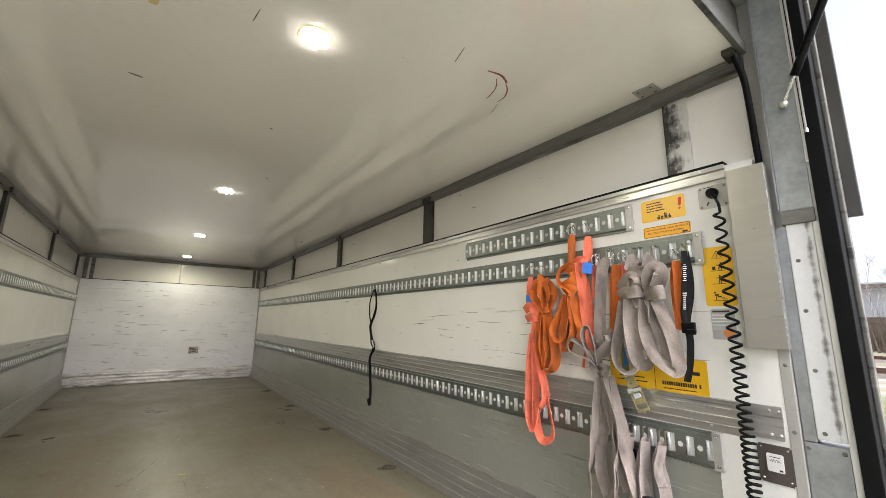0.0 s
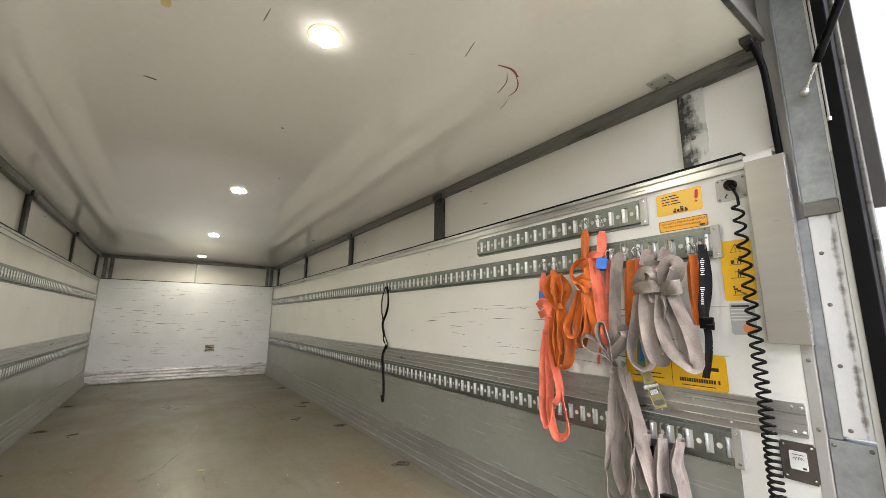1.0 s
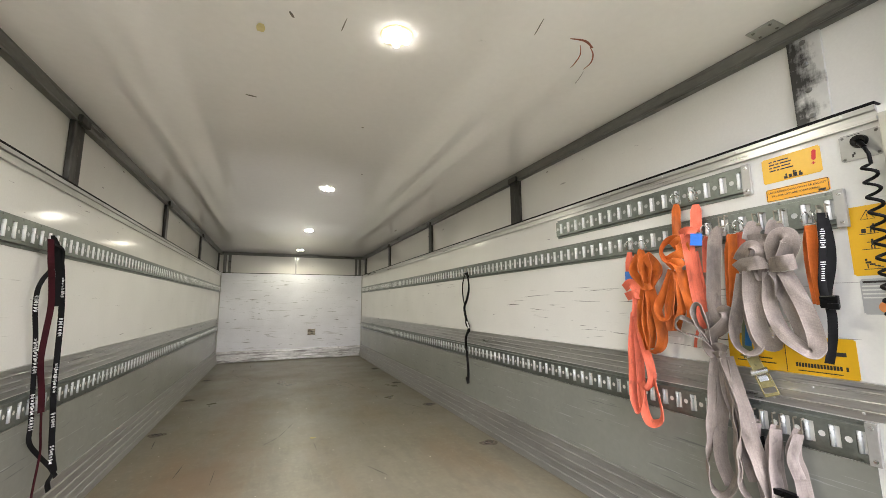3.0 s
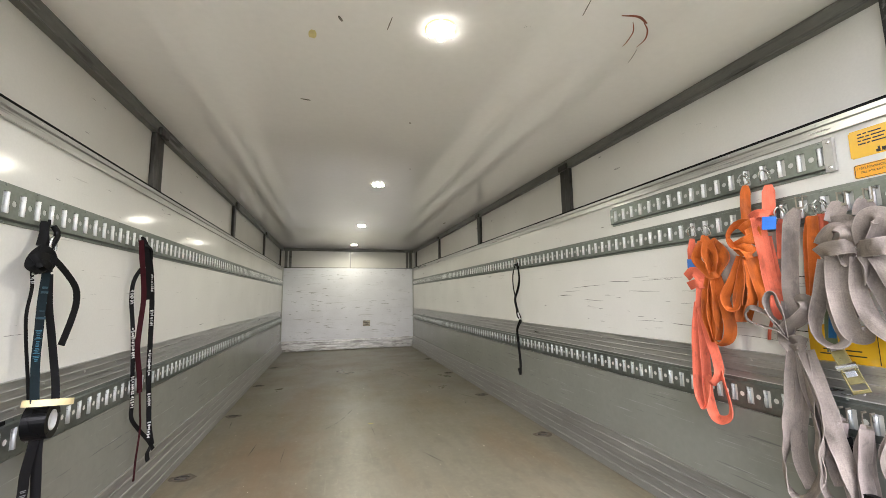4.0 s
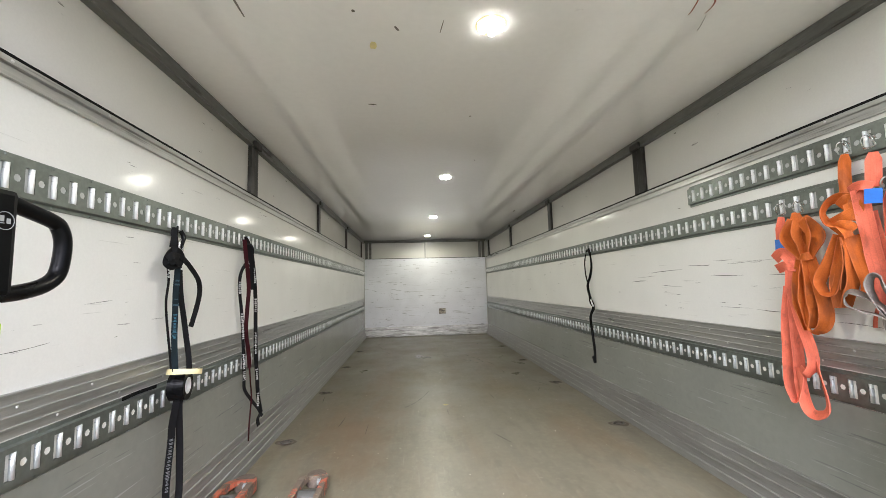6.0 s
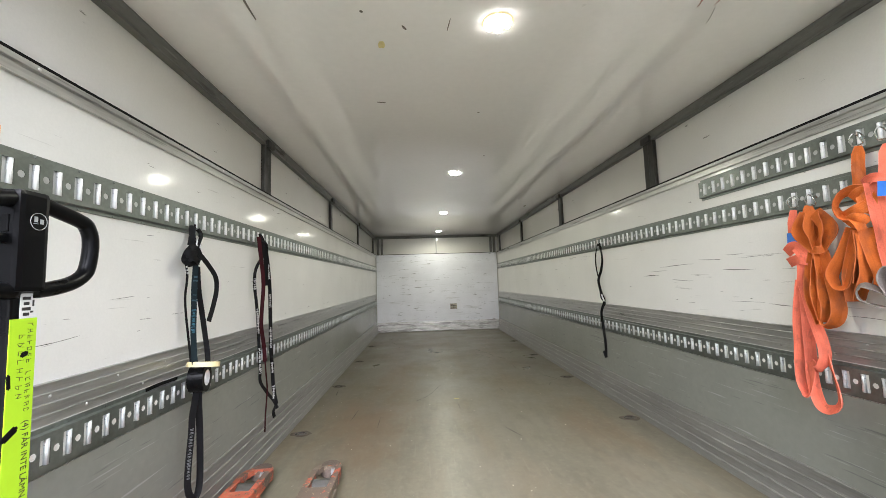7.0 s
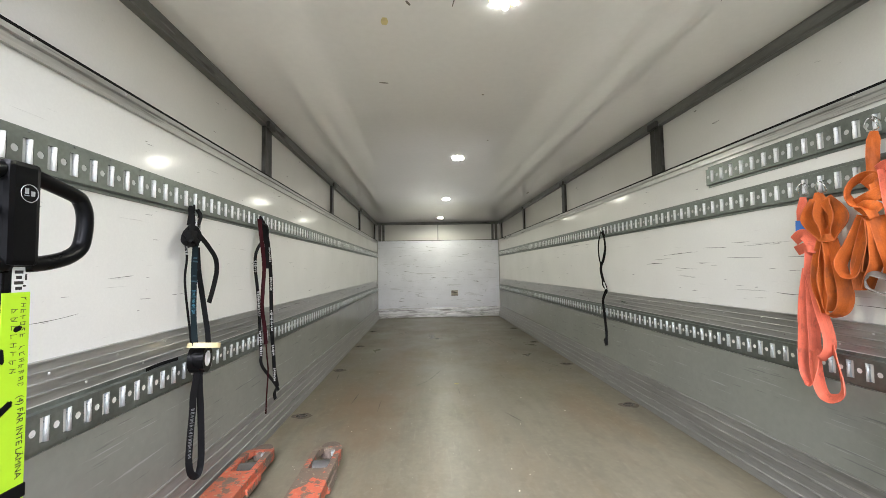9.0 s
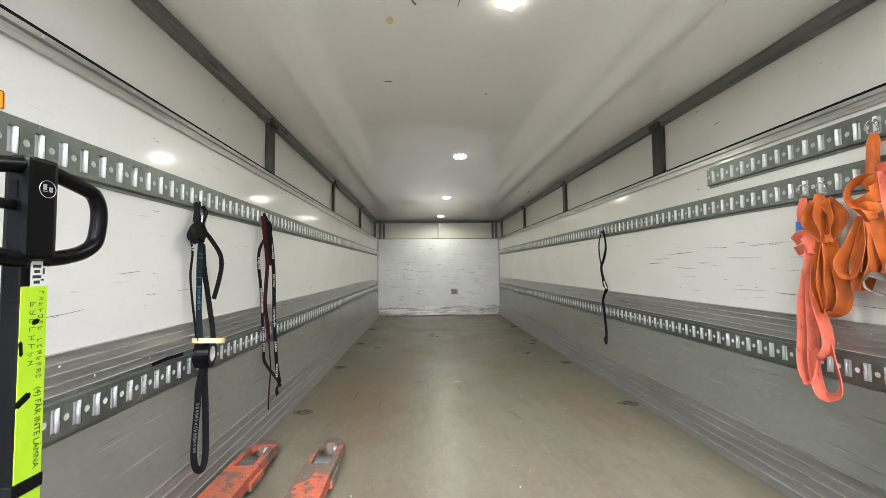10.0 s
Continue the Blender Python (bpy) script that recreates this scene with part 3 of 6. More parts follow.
def scratch(pts, width, slot):
    line = spline([(x, y, ZC - 0.0006) for x, y in pts], 5)
    prev = None
    for i, q in enumerate(line):
        t = (line[min(i + 1, len(line) - 1)] - line[max(i - 1, 0)]).normalized()
        w = Vector((-t.y, t.x, 0)) * width * (0.35 + 0.65 * math.sin(math.pi * (i + 0.5) / (len(line) + 0.5))) / 2
        now = (bm.verts.new(q + w), bm.verts.new(q - w))
        if prev:
            bm.faces.new((prev[0], prev[1], now[1], now[0])).material_index = slot
        prev = now


scratch([(0.60, 0.845), (0.66, 0.835), (0.715, 0.855)], 0.010, 1)
scratch([(0.70, 0.853), (0.745, 0.885), (0.775, 0.93), (0.778, 0.975)], 0.006, 1)
scratch([(0.66, 0.86), (0.70, 0.905), (0.72, 0.965), (0.722, 0.985)], 0.005, 1)
scratch([(0.79, 0.985), (0.812, 1.04), (0.82, 1.07)], 0.003, 3)
scratch([(-0.838, 0.884), (-0.85, 0.97), (-0.852, 1.064)], 0.008, 3)
scratch([(-0.42, 1.185), (-0.425, 1.23)], 0.028, 2)
scratch([(-0.50, 1.706), (-0.455, 1.712)], 0.012, 3)
scratch([(-0.334, 1.09), (-0.32, 1.115)], 0.010, 3)
scratch([(-0.157, 1.05), (-0.165, 1.12)], 0.004, 3)
scratch([(0.45, 0.80), (0.47, 0.88)], 0.004, 3)
scratch([(0.052, 1.835), (0.06, 1.847)], 0.012, 3)
scratch([(-0.475, 1.01), (-0.47, 1.022)], 0.012, 3)
scratch([(1.05, 4.6), (1.06, 4.72)], 0.025, 3)
scratch([(0.2, 2.6), (0.21, 2.615)], 0.012, 3)
tagged(link("ceiling_edge", block((-X, 0.222, ZC - 0.006), (X, 0.2395, ZC + 0.041), 0.003), frame_grey), "dark grey edge profile of the ceiling", "trim", kind="structure")
ceiling = tagged(link("ceiling", bm, [ceiling_white, red_scratch, yellow_stain, dark_scratch]), "glossy white fibreglass ceiling with a few scratches", "ceiling", kind="structure")

# ceiling lamps: six bright lenses in a ring, each lamp with its beam
beam = bpy.data.lights.new("lamp_beam", "SPOT")
beam.energy, beam.color = BEAM, (1.0, 0.945, 0.68)
beam.spot_size, beam.spot_blend, beam.shadow_soft_size = radians(176), 0.5, 0.035
lamp0 = None
for y in (1.07, 3.07, 5.05, 7.02):
    if lamp0 is None:
        lamp0 = thing("ceiling_lamp", "small round flush LED ceiling lamp with six bright lenses", "lamp", "ceiling lamps", at=(0.02, y, ZC))
        part("housing", cyl(bmesh.new(), (0, 0, -0.0035), (0, 0, -0.0005), 0.054, 28, 0.058), lamp_white, lamp0)
        for k in range(6):
            a = k * math.pi / 3 + 0.3
            at = Matrix.Translation((0.039 * math.cos(a), 0.039 * math.sin(a), 0))
            bm = bmesh.new()
            rim = [bm.verts.new(at @ Vector((0.0136 * math.cos(j * math.pi / 4), 0.0136 * math.sin(j * math.pi / 4), -0.0037))) for j in range(8)]
            mid = [bm.verts.new(at @ Vector((0.0090 * math.cos(j * math.pi / 4), 0.0090 * math.sin(j * math.pi / 4), -0.012))) for j in range(8)]
            for j in range(8):
                bm.faces.new((rim[j], mid[j], mid[(j + 1) % 8], rim[(j + 1) % 8]))
            bm.faces.new(mid)
            part("lens", bm, led, lamp0)
    else:
        copy_thing(lamp0, Matrix.Translation((0.02, y, ZC)))
    new("lamp_beam", beam).matrix_world = look((0.02, y, ZC - 0.016), (0.02, y + 0.001, 0))


# ---------------------------------------------------------------- rear portal
def portal(s):
    name = "rear_portal_" + ("right" if s > 0 else "left")
    p = thing(name, "galvanised and white rear door frame of the truck body", "door frame", kind="structure")
    bars = (("trim", (1.2385, 0.222, -0.05), (1.270, 0.252, 1.30), light_grey, "light grey riveted end trim"),
            ("channel", (1.246, 0.190, 0.672), (1.29, 0.2205, 1.30), galv, "galvanised lower guide channel"),
            ("back_channel", (1.262, 0.196, 1.235), (1.29, 0.240, 2.3), light_grey, ""),
            ("strip", (1.243, 0.128, 0.682), (1.29, 0.1895, 1.305), greasy_paint, "white painted strip with black grease line"),
            ("lip", (1.240, 0.111, -0.05), (1.30, 0.127, 2.3), white_paint, ""),
            ("lower_plate", (1.243, 0.128, -0.05), (1.29, 0.2205, 0.670), galv, "grey metal plate with handling marks"),
            ("seal", (1.225, 0.072, -0.05), (1.30, 0.110, 2.3), rubber, "thick black rubber door seal"),
            ("edge", (1.29, 0.060, -0.05), (1.32, 0.072, 2.3), frame_grey, ""),
            ("beam", (1.236, 0.118, 1.345), (1.28, 0.196, 2.3), galv, "galvanised beam of the lifting roof"),
            ("foot", (1.234, 0.117, 1.303), (1.282, 0.197, 1.345), frame_grey, "grey plastic beam foot"),
            ("inner_rail", (1.232, 0.100, 1.485), (1.245, 0.118, 2.3), white_paint, ""),
            ("cover", (1.33, 0.030, 1.318), (1.345, 0.078, 2.3), dark_cover, "dark grey cover plate"),
            ("cover_lip", (1.326, 0.0785, 1.330), (1.3445, 0.084, 2.3), frame_grey, ""),
            ("beam_fold", (1.2325, 0.1965, 1.35), (1.246, 0.2005, 2.3), galv, "bright folded edge"),
            ("groove", (1.226, 0.0865, 1.56), (1.2335, 0.0995, 2.3), frame_grey, ""),
            ("guide_rod", (1.2235, 0.1005, 1.588), (1.2315, 0.1075, 2.3), light_grey, "pale guide rod"))
    for n, a, b, m, lab in bars:
        tagged(part(n, block((s * a[0], a[1], a[2]), (s * b[0], b[1], b[2]), 0.003), m, p, lab), kind="structure")
    part("rod_bolt", cyl(bmesh.new(), (s * 1.2275, 0.104, 1.576), (s * 1.2275, 0.104, 1.588), 0.0055, 12), steel, p)
    part("rivets", rivets([(s * 1.2385, 0.237, z) for z in (0.88, 0.69, 0.45, 0.2)] + [(s * 1.243, 0.172, z) for z in (1.19, 1.04, 0.87, 0.70)]
                          + [(s * 1.243, y, 0.655) for y in (0.138, 0.211)], (-s, 0, 0), 0.006, 0.003), frame_grey, p)
    return p


portal(1)
portal(-1)
header = tagged(link("rear_header", block((-X - 0.06, 0.11, ZC + 0.20), (X + 0.06, 0.24, ZC + 0.40), 0.004), galv), "galvanised header over the rear opening", "header", kind="structure")
roof_skin = tagged(link("roof", block((-X - 0.09, 0.11, ZC + 0.41), (X + 0.09, Y1 + 0.10, ZC + 0.44), 0.004), white_paint), "white truck roof", "roof", kind="structure")
tagged(link("roof_fascia", block((-X - 0.06, 0.24, ZC + 0.041), (X + 0.06, 0.27, ZC + 0.40), 0.002), frame_grey), "grey fascia between ceiling and roof", "fascia", kind="structure")
for s in (1, -1):
    tagged(link("outer_skin_" + ("right" if s > 0 else "left"), block((s * (X + 0.056), 0.25, -0.3), (s * (X + 0.08), Y1 + 0.10, ZC + 0.40), 0.002), white_paint), "white outer skin of the truck body", "wall", kind="structure")

bm = block((-X - 0.06, -0.92, -0.016), (X + 0.06, 0.0, 0.016), 0.004)
bmesh.ops.transform(bm, matrix=Matrix.Translation((0, 0.10, ZC + 0.36)) @ pose(0, 0, 0, -11), verts=bm.verts)
tagged(link("rear_flap", bm, white_paint), "white rear roof flap swung up and held by the gas strut", "flap", kind="structure")

strut = thing("gas_strut", "black gas strut with a steel ball joint on the beam", "strut")
part("cylinder", tube(bmesh.new(), [(1.195, 0.106, 1.755), (1.145, -0.006, 1.965), (1.056, -0.205, 2.335)], 0.012, 10), black_plastic, strut, smooth=True)
part("rod", tube(bmesh.new(), [(1.214, 0.141, 1.69), (1.205, 0.124, 1.722), (1.194, 0.104, 1.758)], 0.005, 8), steel, strut, smooth=True)
bm = bmesh.new()
bmesh.ops.create_uvsphere(bm, u_segments=14, v_segments=8, radius=0.013, matrix=Matrix.Translation((1.217, 0.145, 1.685)))
cyl(bm, (1.217, 0.145, 1.685), (1.238, 0.147, 1.685), 0.007, 10)
part("ball_joint", bm, steel, strut, smooth=True)

hose = thing("cable_hose", "black corrugated cable hose running down behind the steel cover", "hose")
part("hose", tube(bmesh.new(), [(1.196, 0.250, 1.922), (1.206, 0.243, 1.880), (1.219, 0.234, 1.815), (1.235, 0.233, 1.704), (1.246, 0.234, 1.607), (1.255, 0.233, 1.50)], 0.0100, 12), rubber, hose, smooth=True)
part("bracket", block((1.165, 0.2425, 1.908), (1.236, 0.275, ZC - 0.0005), 0.003), post_dark, hose, "dark steel outlet bracket")

fixing = thing("roof_bracket", "small grey steel fixing plate on the ceiling edge", "bracket")
bm = block((1.165, 0.505, ZC - 0.005), (1.238, 0.590, ZC), 0.001)
part("plate", bm, light_grey, fixing)
tagged(part("bolts", rivets([(x, y, ZC - 0.005) for x in (1.18, 1.222) for y in (0.522, 0.574)], (0, 0, -1), 0.006, 0.003), frame_grey, fixing), kind="stuff")

cover = thing("steel_cover_box", "brushed stainless steel cover box on the wall end", "cover")
bm = cuboid(bmesh.new(), (1.205, 0.214, 0.925), (1.2385, 0.318, 1.512), 0.003)
part("body", bm, stainless, cover)
part("edge", block((1.2035, 0.2125, 0.925), (1.2065, 0.2155, 1.512), 0.001), steel, cover, "bright folded edge")

bm = bmesh.new()
for y, z, w in ((0.2135, 1.022, 0.030), (0.252, 1.020, 0.040), (0.240, 1.30, 0.020)):
    cuboid(bm, (1.2044, y + 0.004, z - 0.0008), (1.2055, y + 0.004 + w, z + 0.0008))
tagged(part("scratches", bm, worn_glint, cover), kind="stuff")

stop = thing("tail_bar", "black steel bar behind the door seal", "bar")
part("bar", block((1.34, 0.05, 0.685), (1.75, 0.075, 0.72), 0.003), rubber, stop)


# ---------------------------------------------------------------- lashing tracks
def track_plate(bm, s, y0, n, zc, h):
    """A pressed rail with n slots and round holes, from y0 on."""
    xw, xf, half, flat = X - 0.016, X - 0.004, h / 2, h / 2 - 0.014
    sl, sh, rr = 0.0135, 0.031, 0.0095

    def face(*pts, slot=0):
        bm.faces.new([bm.verts.new((s * x, y, zc + z)) for x, y, z in pts]).material_index = slot

    def rect(u0, u1, v0, v1, x=xw):
        face((x, u0, v0), (x, u1, v0), (x, u1, v1), (x, u0, v1))

    for i in range(n):
        a = y0 + i * PITCH
        b = a + PITCH
        c, r = a + PITCH * 0.28, a + PITCH * 0.78
        q = 0.0125
        rect(a, c - sl, -flat, flat)
        rect(c + sl, r - q, -flat, flat)
        rect(r + q, b, -flat, flat)
        rect(c - sl, c + sl, sh, flat)
        rect(c - sl, c + sl, -flat, -sh)
        rect(r - q, r + q, q, flat)
        rect(r - q, r + q, -flat, -q)
        ring = [(r + rr * math.cos(k * math.pi / 4), rr * math.sin(k * math.pi / 4)) for k in range(8)]
        frame_pts = [(r + q, 0), (r + q, q), (r, q), (r - q, q), (r - q, 0), (r - q, -q), (r, -q), (r + q, -q)]
        for k in range(8):
            j = (k + 1) % 8
            face((xw, *frame_pts[k]), (xw, *frame_pts[j]), (xw, *ring[j]), (xw, *ring[k]))
            face((xw, *ring[k]), (xw, *ring[j]), (xw + 0.0015, *ring[j]), (xw + 0.0015, *ring[k]))
        face(*[(xw + 0.0015, *q) for q in ring], slot=1)
        face((xw + 0.0075, c - sl, -sh), (xw + 0.0075, c + sl, -sh), (xw + 0.0075, c + sl, sh), (xw + 0.0075, c - sl, sh), slot=1)
        for (u0, v0), (u1, v1) in (((c - sl, -sh), (c - sl, sh)), ((c + sl, sh), (c + sl, -sh)), ((c - sl, sh), (c + sl, sh)), ((c + sl, -sh), (c - sl, -sh))):
            face((xw, u0, v0), (xw, u1, v1), (xw + 0.009, u1, v1), (xw + 0.009, u0, v0))
    e = y0 + n * PITCH
    for g in (1, -1):
        face((xw, y0, g * flat), (xw, e, g * flat), (xf, e, g * (flat + 0.003)), (xf, y0, g * (flat + 0.003)))
        face((xf, y0, g * (flat + 0.003)), (xf, e, g * (flat + 0.003)), (xf, e, g * half), (xf, y0, g * half))
        face((xf, y0, g * half), (xf, e, g * half), (X, e, g * half), (X, y0, g * half))
    for y in (y0, e):
        face((xw, y, -flat), (xw, y, flat), (X, y, flat), (X, y, -flat))
    return bm


bar_mesh = {}


def track(s, y0, n, zc, h, label, caps):
    t = thing("lashing_track", label, "cargo track", "lashing tracks")
    part("rail", track_plate(bmesh.new(), s, y0, n, zc, h), [zinc, zinc_light if zc > 1 else white_panel], t)
    tagged(part("rivets", rivets([(s * (X - 0.004), y, zc + g * (h / 2 - 0.0055)) for g in (1, -1) for y in np.arange(y0 + 0.03, y0 + n * PITCH, PITCH * 2)], (-s, 0, 0), 0.0042, 0.0022), zinc, t), kind="stuff")
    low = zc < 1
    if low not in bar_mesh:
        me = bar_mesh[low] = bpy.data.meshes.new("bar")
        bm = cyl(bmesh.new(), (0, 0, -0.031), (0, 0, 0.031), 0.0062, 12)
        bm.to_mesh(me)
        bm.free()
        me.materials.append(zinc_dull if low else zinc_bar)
        for f in me.polygons:
            f.use_smooth = len(f.vertices) == 4
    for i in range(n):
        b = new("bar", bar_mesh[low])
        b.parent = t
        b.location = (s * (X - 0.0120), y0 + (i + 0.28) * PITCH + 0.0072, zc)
    for y in caps:
        part("end_cap", block((s * (X - 0.0175), y - 0.012, zc - h / 2), (s * (X - 0.002), y + 0.014, zc + h / 2), 0.002), light_grey, t)
        tagged(part("cap_screws", rivets([(s * (X - 0.0175), y, zc + g * (h / 2 - 0.014)) for g in (1, -1)], (-s, 0, 0), 0.006, 0.003), steel, t), kind="stuff")
    return t


LONG = 116
track(1, 0.436, LONG, 1.265, 0.117, "long zinc lashing track on the wall at chest height", (0.43,))
track(-1, 0.436, LONG, 1.265, 0.117, "long zinc lashing track above the lanyards", (0.43,))
track(1, 0.440, LONG, 0.588, 0.116, "long zinc lashing track below the rub rail", (0.436,))
track(-1, 0.440, LONG, 0.588, 0.116, "long zinc lashing track above the grey cladding", (0.436,))
track(1, 0.675, 17, 1.427, 0.112, "short zinc lashing track below the wall edge", (0.672,))


# ---------------------------------------------------------------- labels and fittings on the wall
def sign(s, y, z, w, h, material, label, name="warning_label"):
    t = thing(name, label, "label")
    part("sheet", plate(bmesh.new(), on_wall(s, y, z), w, h, 0.0008, 0.004), material, t)
    return t, on_wall(s, y, z, 0.001)


def bars(m, rows, material, parent, name="print"):
    bm = bmesh.new()
    for x, y, w, h in rows:
        plate(bm, m, w, h, 0.0003, 0, x, y)
    return tagged(part(name, bm, material, parent), kind="stuff")


t, m = sign(1, 0.545, 1.438, 0.163, 0.088, yellow_label, "yellow warning label with small dark print and a red mark")
words = []
for row, (x0, lens) in enumerate(((-0.060, (10, 9, 30)), (-0.060, (16, 9, 32)), (-0.060, (8, 20, 26)), (-0.060, (18, 7, 36)))):
    for n in lens:
        words.append((x0 + n * 0.0005, 0.029 - 0.0105 * row, n * 0.001, 0.0040))
        x0 += n * 0.001 + 0.0035
bars(m, words, ink, t)
bars(m, [(-0.014, -0.026, 0.005, 0.007), (-0.016, -0.034, 0.010, 0.008), (-0.003, -0.032, 0.009, 0.010), (0.007, -0.026, 0.004, 0.020), (0.012, -0.031, 0.008, 0.012), (0.012, -0.021, 0.005, 0.005),
         (0.024, -0.027, 0.005, 0.006), (0.025, -0.034, 0.010, 0.008), (0.006, -0.0385, 0.050, 0.0016)], ink, t, "pictogram")
bm = bmesh.new()
plate(bm, m @ pose(0.064, 0.016, 0, 0, 0, -6), 0.011, 0.034, 0.0004, 0.003)
plate(bm, m, 0.011, 0.010, 0.0004, 0.004, 0.061, -0.010)
part("exclamation_mark", bm, red_ink, t)

t, m = sign(1, 0.538, 1.351, 0.172, 0.044, M("orange_yellow_label", (0.88, 0.42, 0.012), 0.32, var=0.03), "narrow orange-yellow load notice with a black border")
bars(m, [(0, 0.0195, 0.166, 0.0016), (0, -0.0195, 0.166, 0.0016), (-0.083, 0, 0.0016, 0.040), (0.083, 0, 0.0016, 0.040), (0.066, -0.014, 0.018, 0.007)], ink, t, "border")
letters("LASTLÅSSKENORNA OVAN ÄR ENDAST", 0.0088, m @ pose(0, 0.0085, 0.0002), ink, t)
letters("TILL FÖR LÄTTARE FÖRANKRING", 0.0088, m @ pose(-0.004, -0.0045, 0.0002), ink, t)

t, m = sign(1, 0.382, 1.161, 0.092, 0.204, yellow_label, "tall yellow safety label with warning triangle and pictograms")
bm = bmesh.new()
tri = [m @ Vector((0.018 * math.cos(a), 0.070 + 0.018 * math.sin(a), 0.0004)) for a in (radians(90), radians(210), radians(330))]
tube(bm, [tri[0], tri[1], tri[2], tri[0]], 0.0010, 5, smooth=False)
plate(bm, m, 0.0018, 0.011, 0.0004, 0, 0, 0.072)
plate(bm, m, 0.0022, 0.0022, 0.0004, 0, 0, 0.0625)
part("triangle", bm, ink, t)
bars(m, [(0.010, 0.044, 0.005, 0.006), (0.007, 0.035, 0.007, 0.012), (0.000, 0.037, 0.010, 0.0022), (0.003, 0.026, 0.003, 0.010), (0.010, 0.025, 0.0028, 0.011), (-0.012, 0.028, 0.010, 0.012), (-0.002, 0.0185, 0.040, 0.0018),
         (0.003, 0.000, 0.005, 0.006), (0.003, -0.009, 0.006, 0.013), (-0.004, -0.006, 0.010, 0.0022), (0.010, -0.008, 0.010, 0.0022), (0.000, -0.020, 0.0026, 0.010), (0.006, -0.020, 0.0026, 0.010), (-0.002, -0.0265, 0.040, 0.0018),
         (-0.016, -0.056, 0.005, 0.006), (-0.012, -0.064, 0.012, 0.006), (-0.004, -0.070, 0.012, 0.005), (0.006, -0.075, 0.012, 0.0028), (0.012, -0.079, 0.012, 0.0024), (-0.014, -0.075, 0.0026, 0.012), (-0.002, -0.0835, 0.042, 0.0018)], ink, t, "pictogram")

t, m = sign(1, 0.384, 0.999, 0.070, 0.102, silver_label, "small silver data label with an orange seal")
bars(m, [(-0.004, 0.042, 0.050, 0.006)], ink, t)
bars(m, [(-0.004, 0.030 - k * 0.011, 0.056, 0.004) for k in range(4)], white_ink, t, "white_lines")
bm = bmesh.new()
bmesh.ops.create_circle(bm, cap_ends=True, segments=24, radius=0.017, matrix=m @ pose(0.014, -0.030, 0.0004))
part("seal_mark", bm, orange_ink, t)

t, m = sign(1, 0.625, 0.815, 0.355, 0.118, yellow_label, "large yellow company label half hidden behind grey straps")
bars(m, [(0.028 + 0.0078 * k + (0.006 if k > 14 else 0), -0.030, 0.0058, 0.013) for k in range(16)] + [ (-0.0, 0.0, 0.002, 0.11), (0.105, 0.030, 0.040, 0.010), (0.140, 0.012, 0.026, 0.012), (0.085, -0.048, 0.110, 0.003),
         (-0.09, -0.02, 0.10, 0.004), (-0.09, -0.035, 0.12, 0.004)], ink, t)

t, m = sign(-1, 0.565, 1.35, 0.135, 0.044, M("orange_label", (0.86, 0.40, 0.015), 0.32, var=0.03), "narrow orange label with a black border")
bars(m, [(0, 0.0195, 0.129, 0.0016), (0, -0.0195, 0.129, 0.0016), (-0.064, 0, 0.0016, 0.040), (0.064, 0, 0.0016, 0.040), (-0.01, 0.008, 0.09, 0.007), (-0.01, -0.006, 0.08, 0.007)], ink, t)

sock = thing("socket_plate", "light grey riveted plate with a black cable socket", "socket")
m = on_wall(1, 0.372, 1.443)
part("plate", plate(bmesh.new(), m, 0.090, 0.082, 0.0025, 0.004), light_grey, sock)
tagged(part("screws", rivets([m @ Vector((x, y, 0.0025)) for x in (-0.037, 0.037) for y in (-0.033, 0.033)], (-1, 0, 0), 0.0042, 0.002), frame_grey, sock), kind="stuff")
bm = cyl(bmesh.new(), m @ Vector((0, 0.012, 0.002)), m @ Vector((0, 0.012, 0.016)), 0.020, 20, 0.017)
cyl(bm, m @ Vector((0, 0.012, 0.016)), m @ Vector((0.018, -0.016, 0.034)), 0.008, 12, 0.006)
part("plug", bm, black_plastic, sock, "round black plug")
bars(m @ pose(0, 0, 0.0026), [(-0.018, -0.026, 0.004, 0.010), (-0.014, -0.020, 0.004, 0.008), (-0.012, 0.036, 0.03, 0.002)], ink, sock)

coil = thing("coiled_cable", "black coiled spiral cable hanging down from the socket", "cable")
pts, z, a = [], 1.375, 0.0
while z > 0.30:
    f = (1.375 - z) / 1.0
    step = (0.043 - 0.024 * min(1, max(0, (f - 0.25) / 0.5))) / 12
    r = 0.0145 + 0.003 * f
    pts.append((1.196 + r * math.cos(a), 0.347 - 0.008 * f + r * math.sin(a), z))
    z -= step
    a += math.pi / 6
pts = [(1.205, 0.354, 1.425), (1.197, 0.344, 1.40)] + pts
part("coil", tube(bmesh.new(), pts, 0.0045, 6, smooth=False), rubber, coil, smooth=True)

sw = thing("light_switch", "dark brown switch plate with a white lamp symbol button", "switch")
m = on_wall(1, 0.291, 0.590)
part("plate", plate(bmesh.new(), m, 0.084, 0.108, 0.003, 0.005), brown_plate, sw)
part("button", plate(bmesh.new(), m @ pose(0.0, 0.004, 0.003), 0.040, 0.050, 0.003, 0.002), white_ink, sw, "white button with a lamp symbol")
mm = m @ pose(0, 0.004, 0.0062)
bm = bmesh.new()
plate(bm, mm, 0.026, 0.002, 0.0003, 0, 0, 0.016)
for k, ang in enumerate((-50, -25, 0, 25, 50)):
    plate(bm, mm @ pose(0.010 * (k - 2) / 2, 0.006, 0, 0, 0, ang), 0.0014, 0.009, 0.0003)
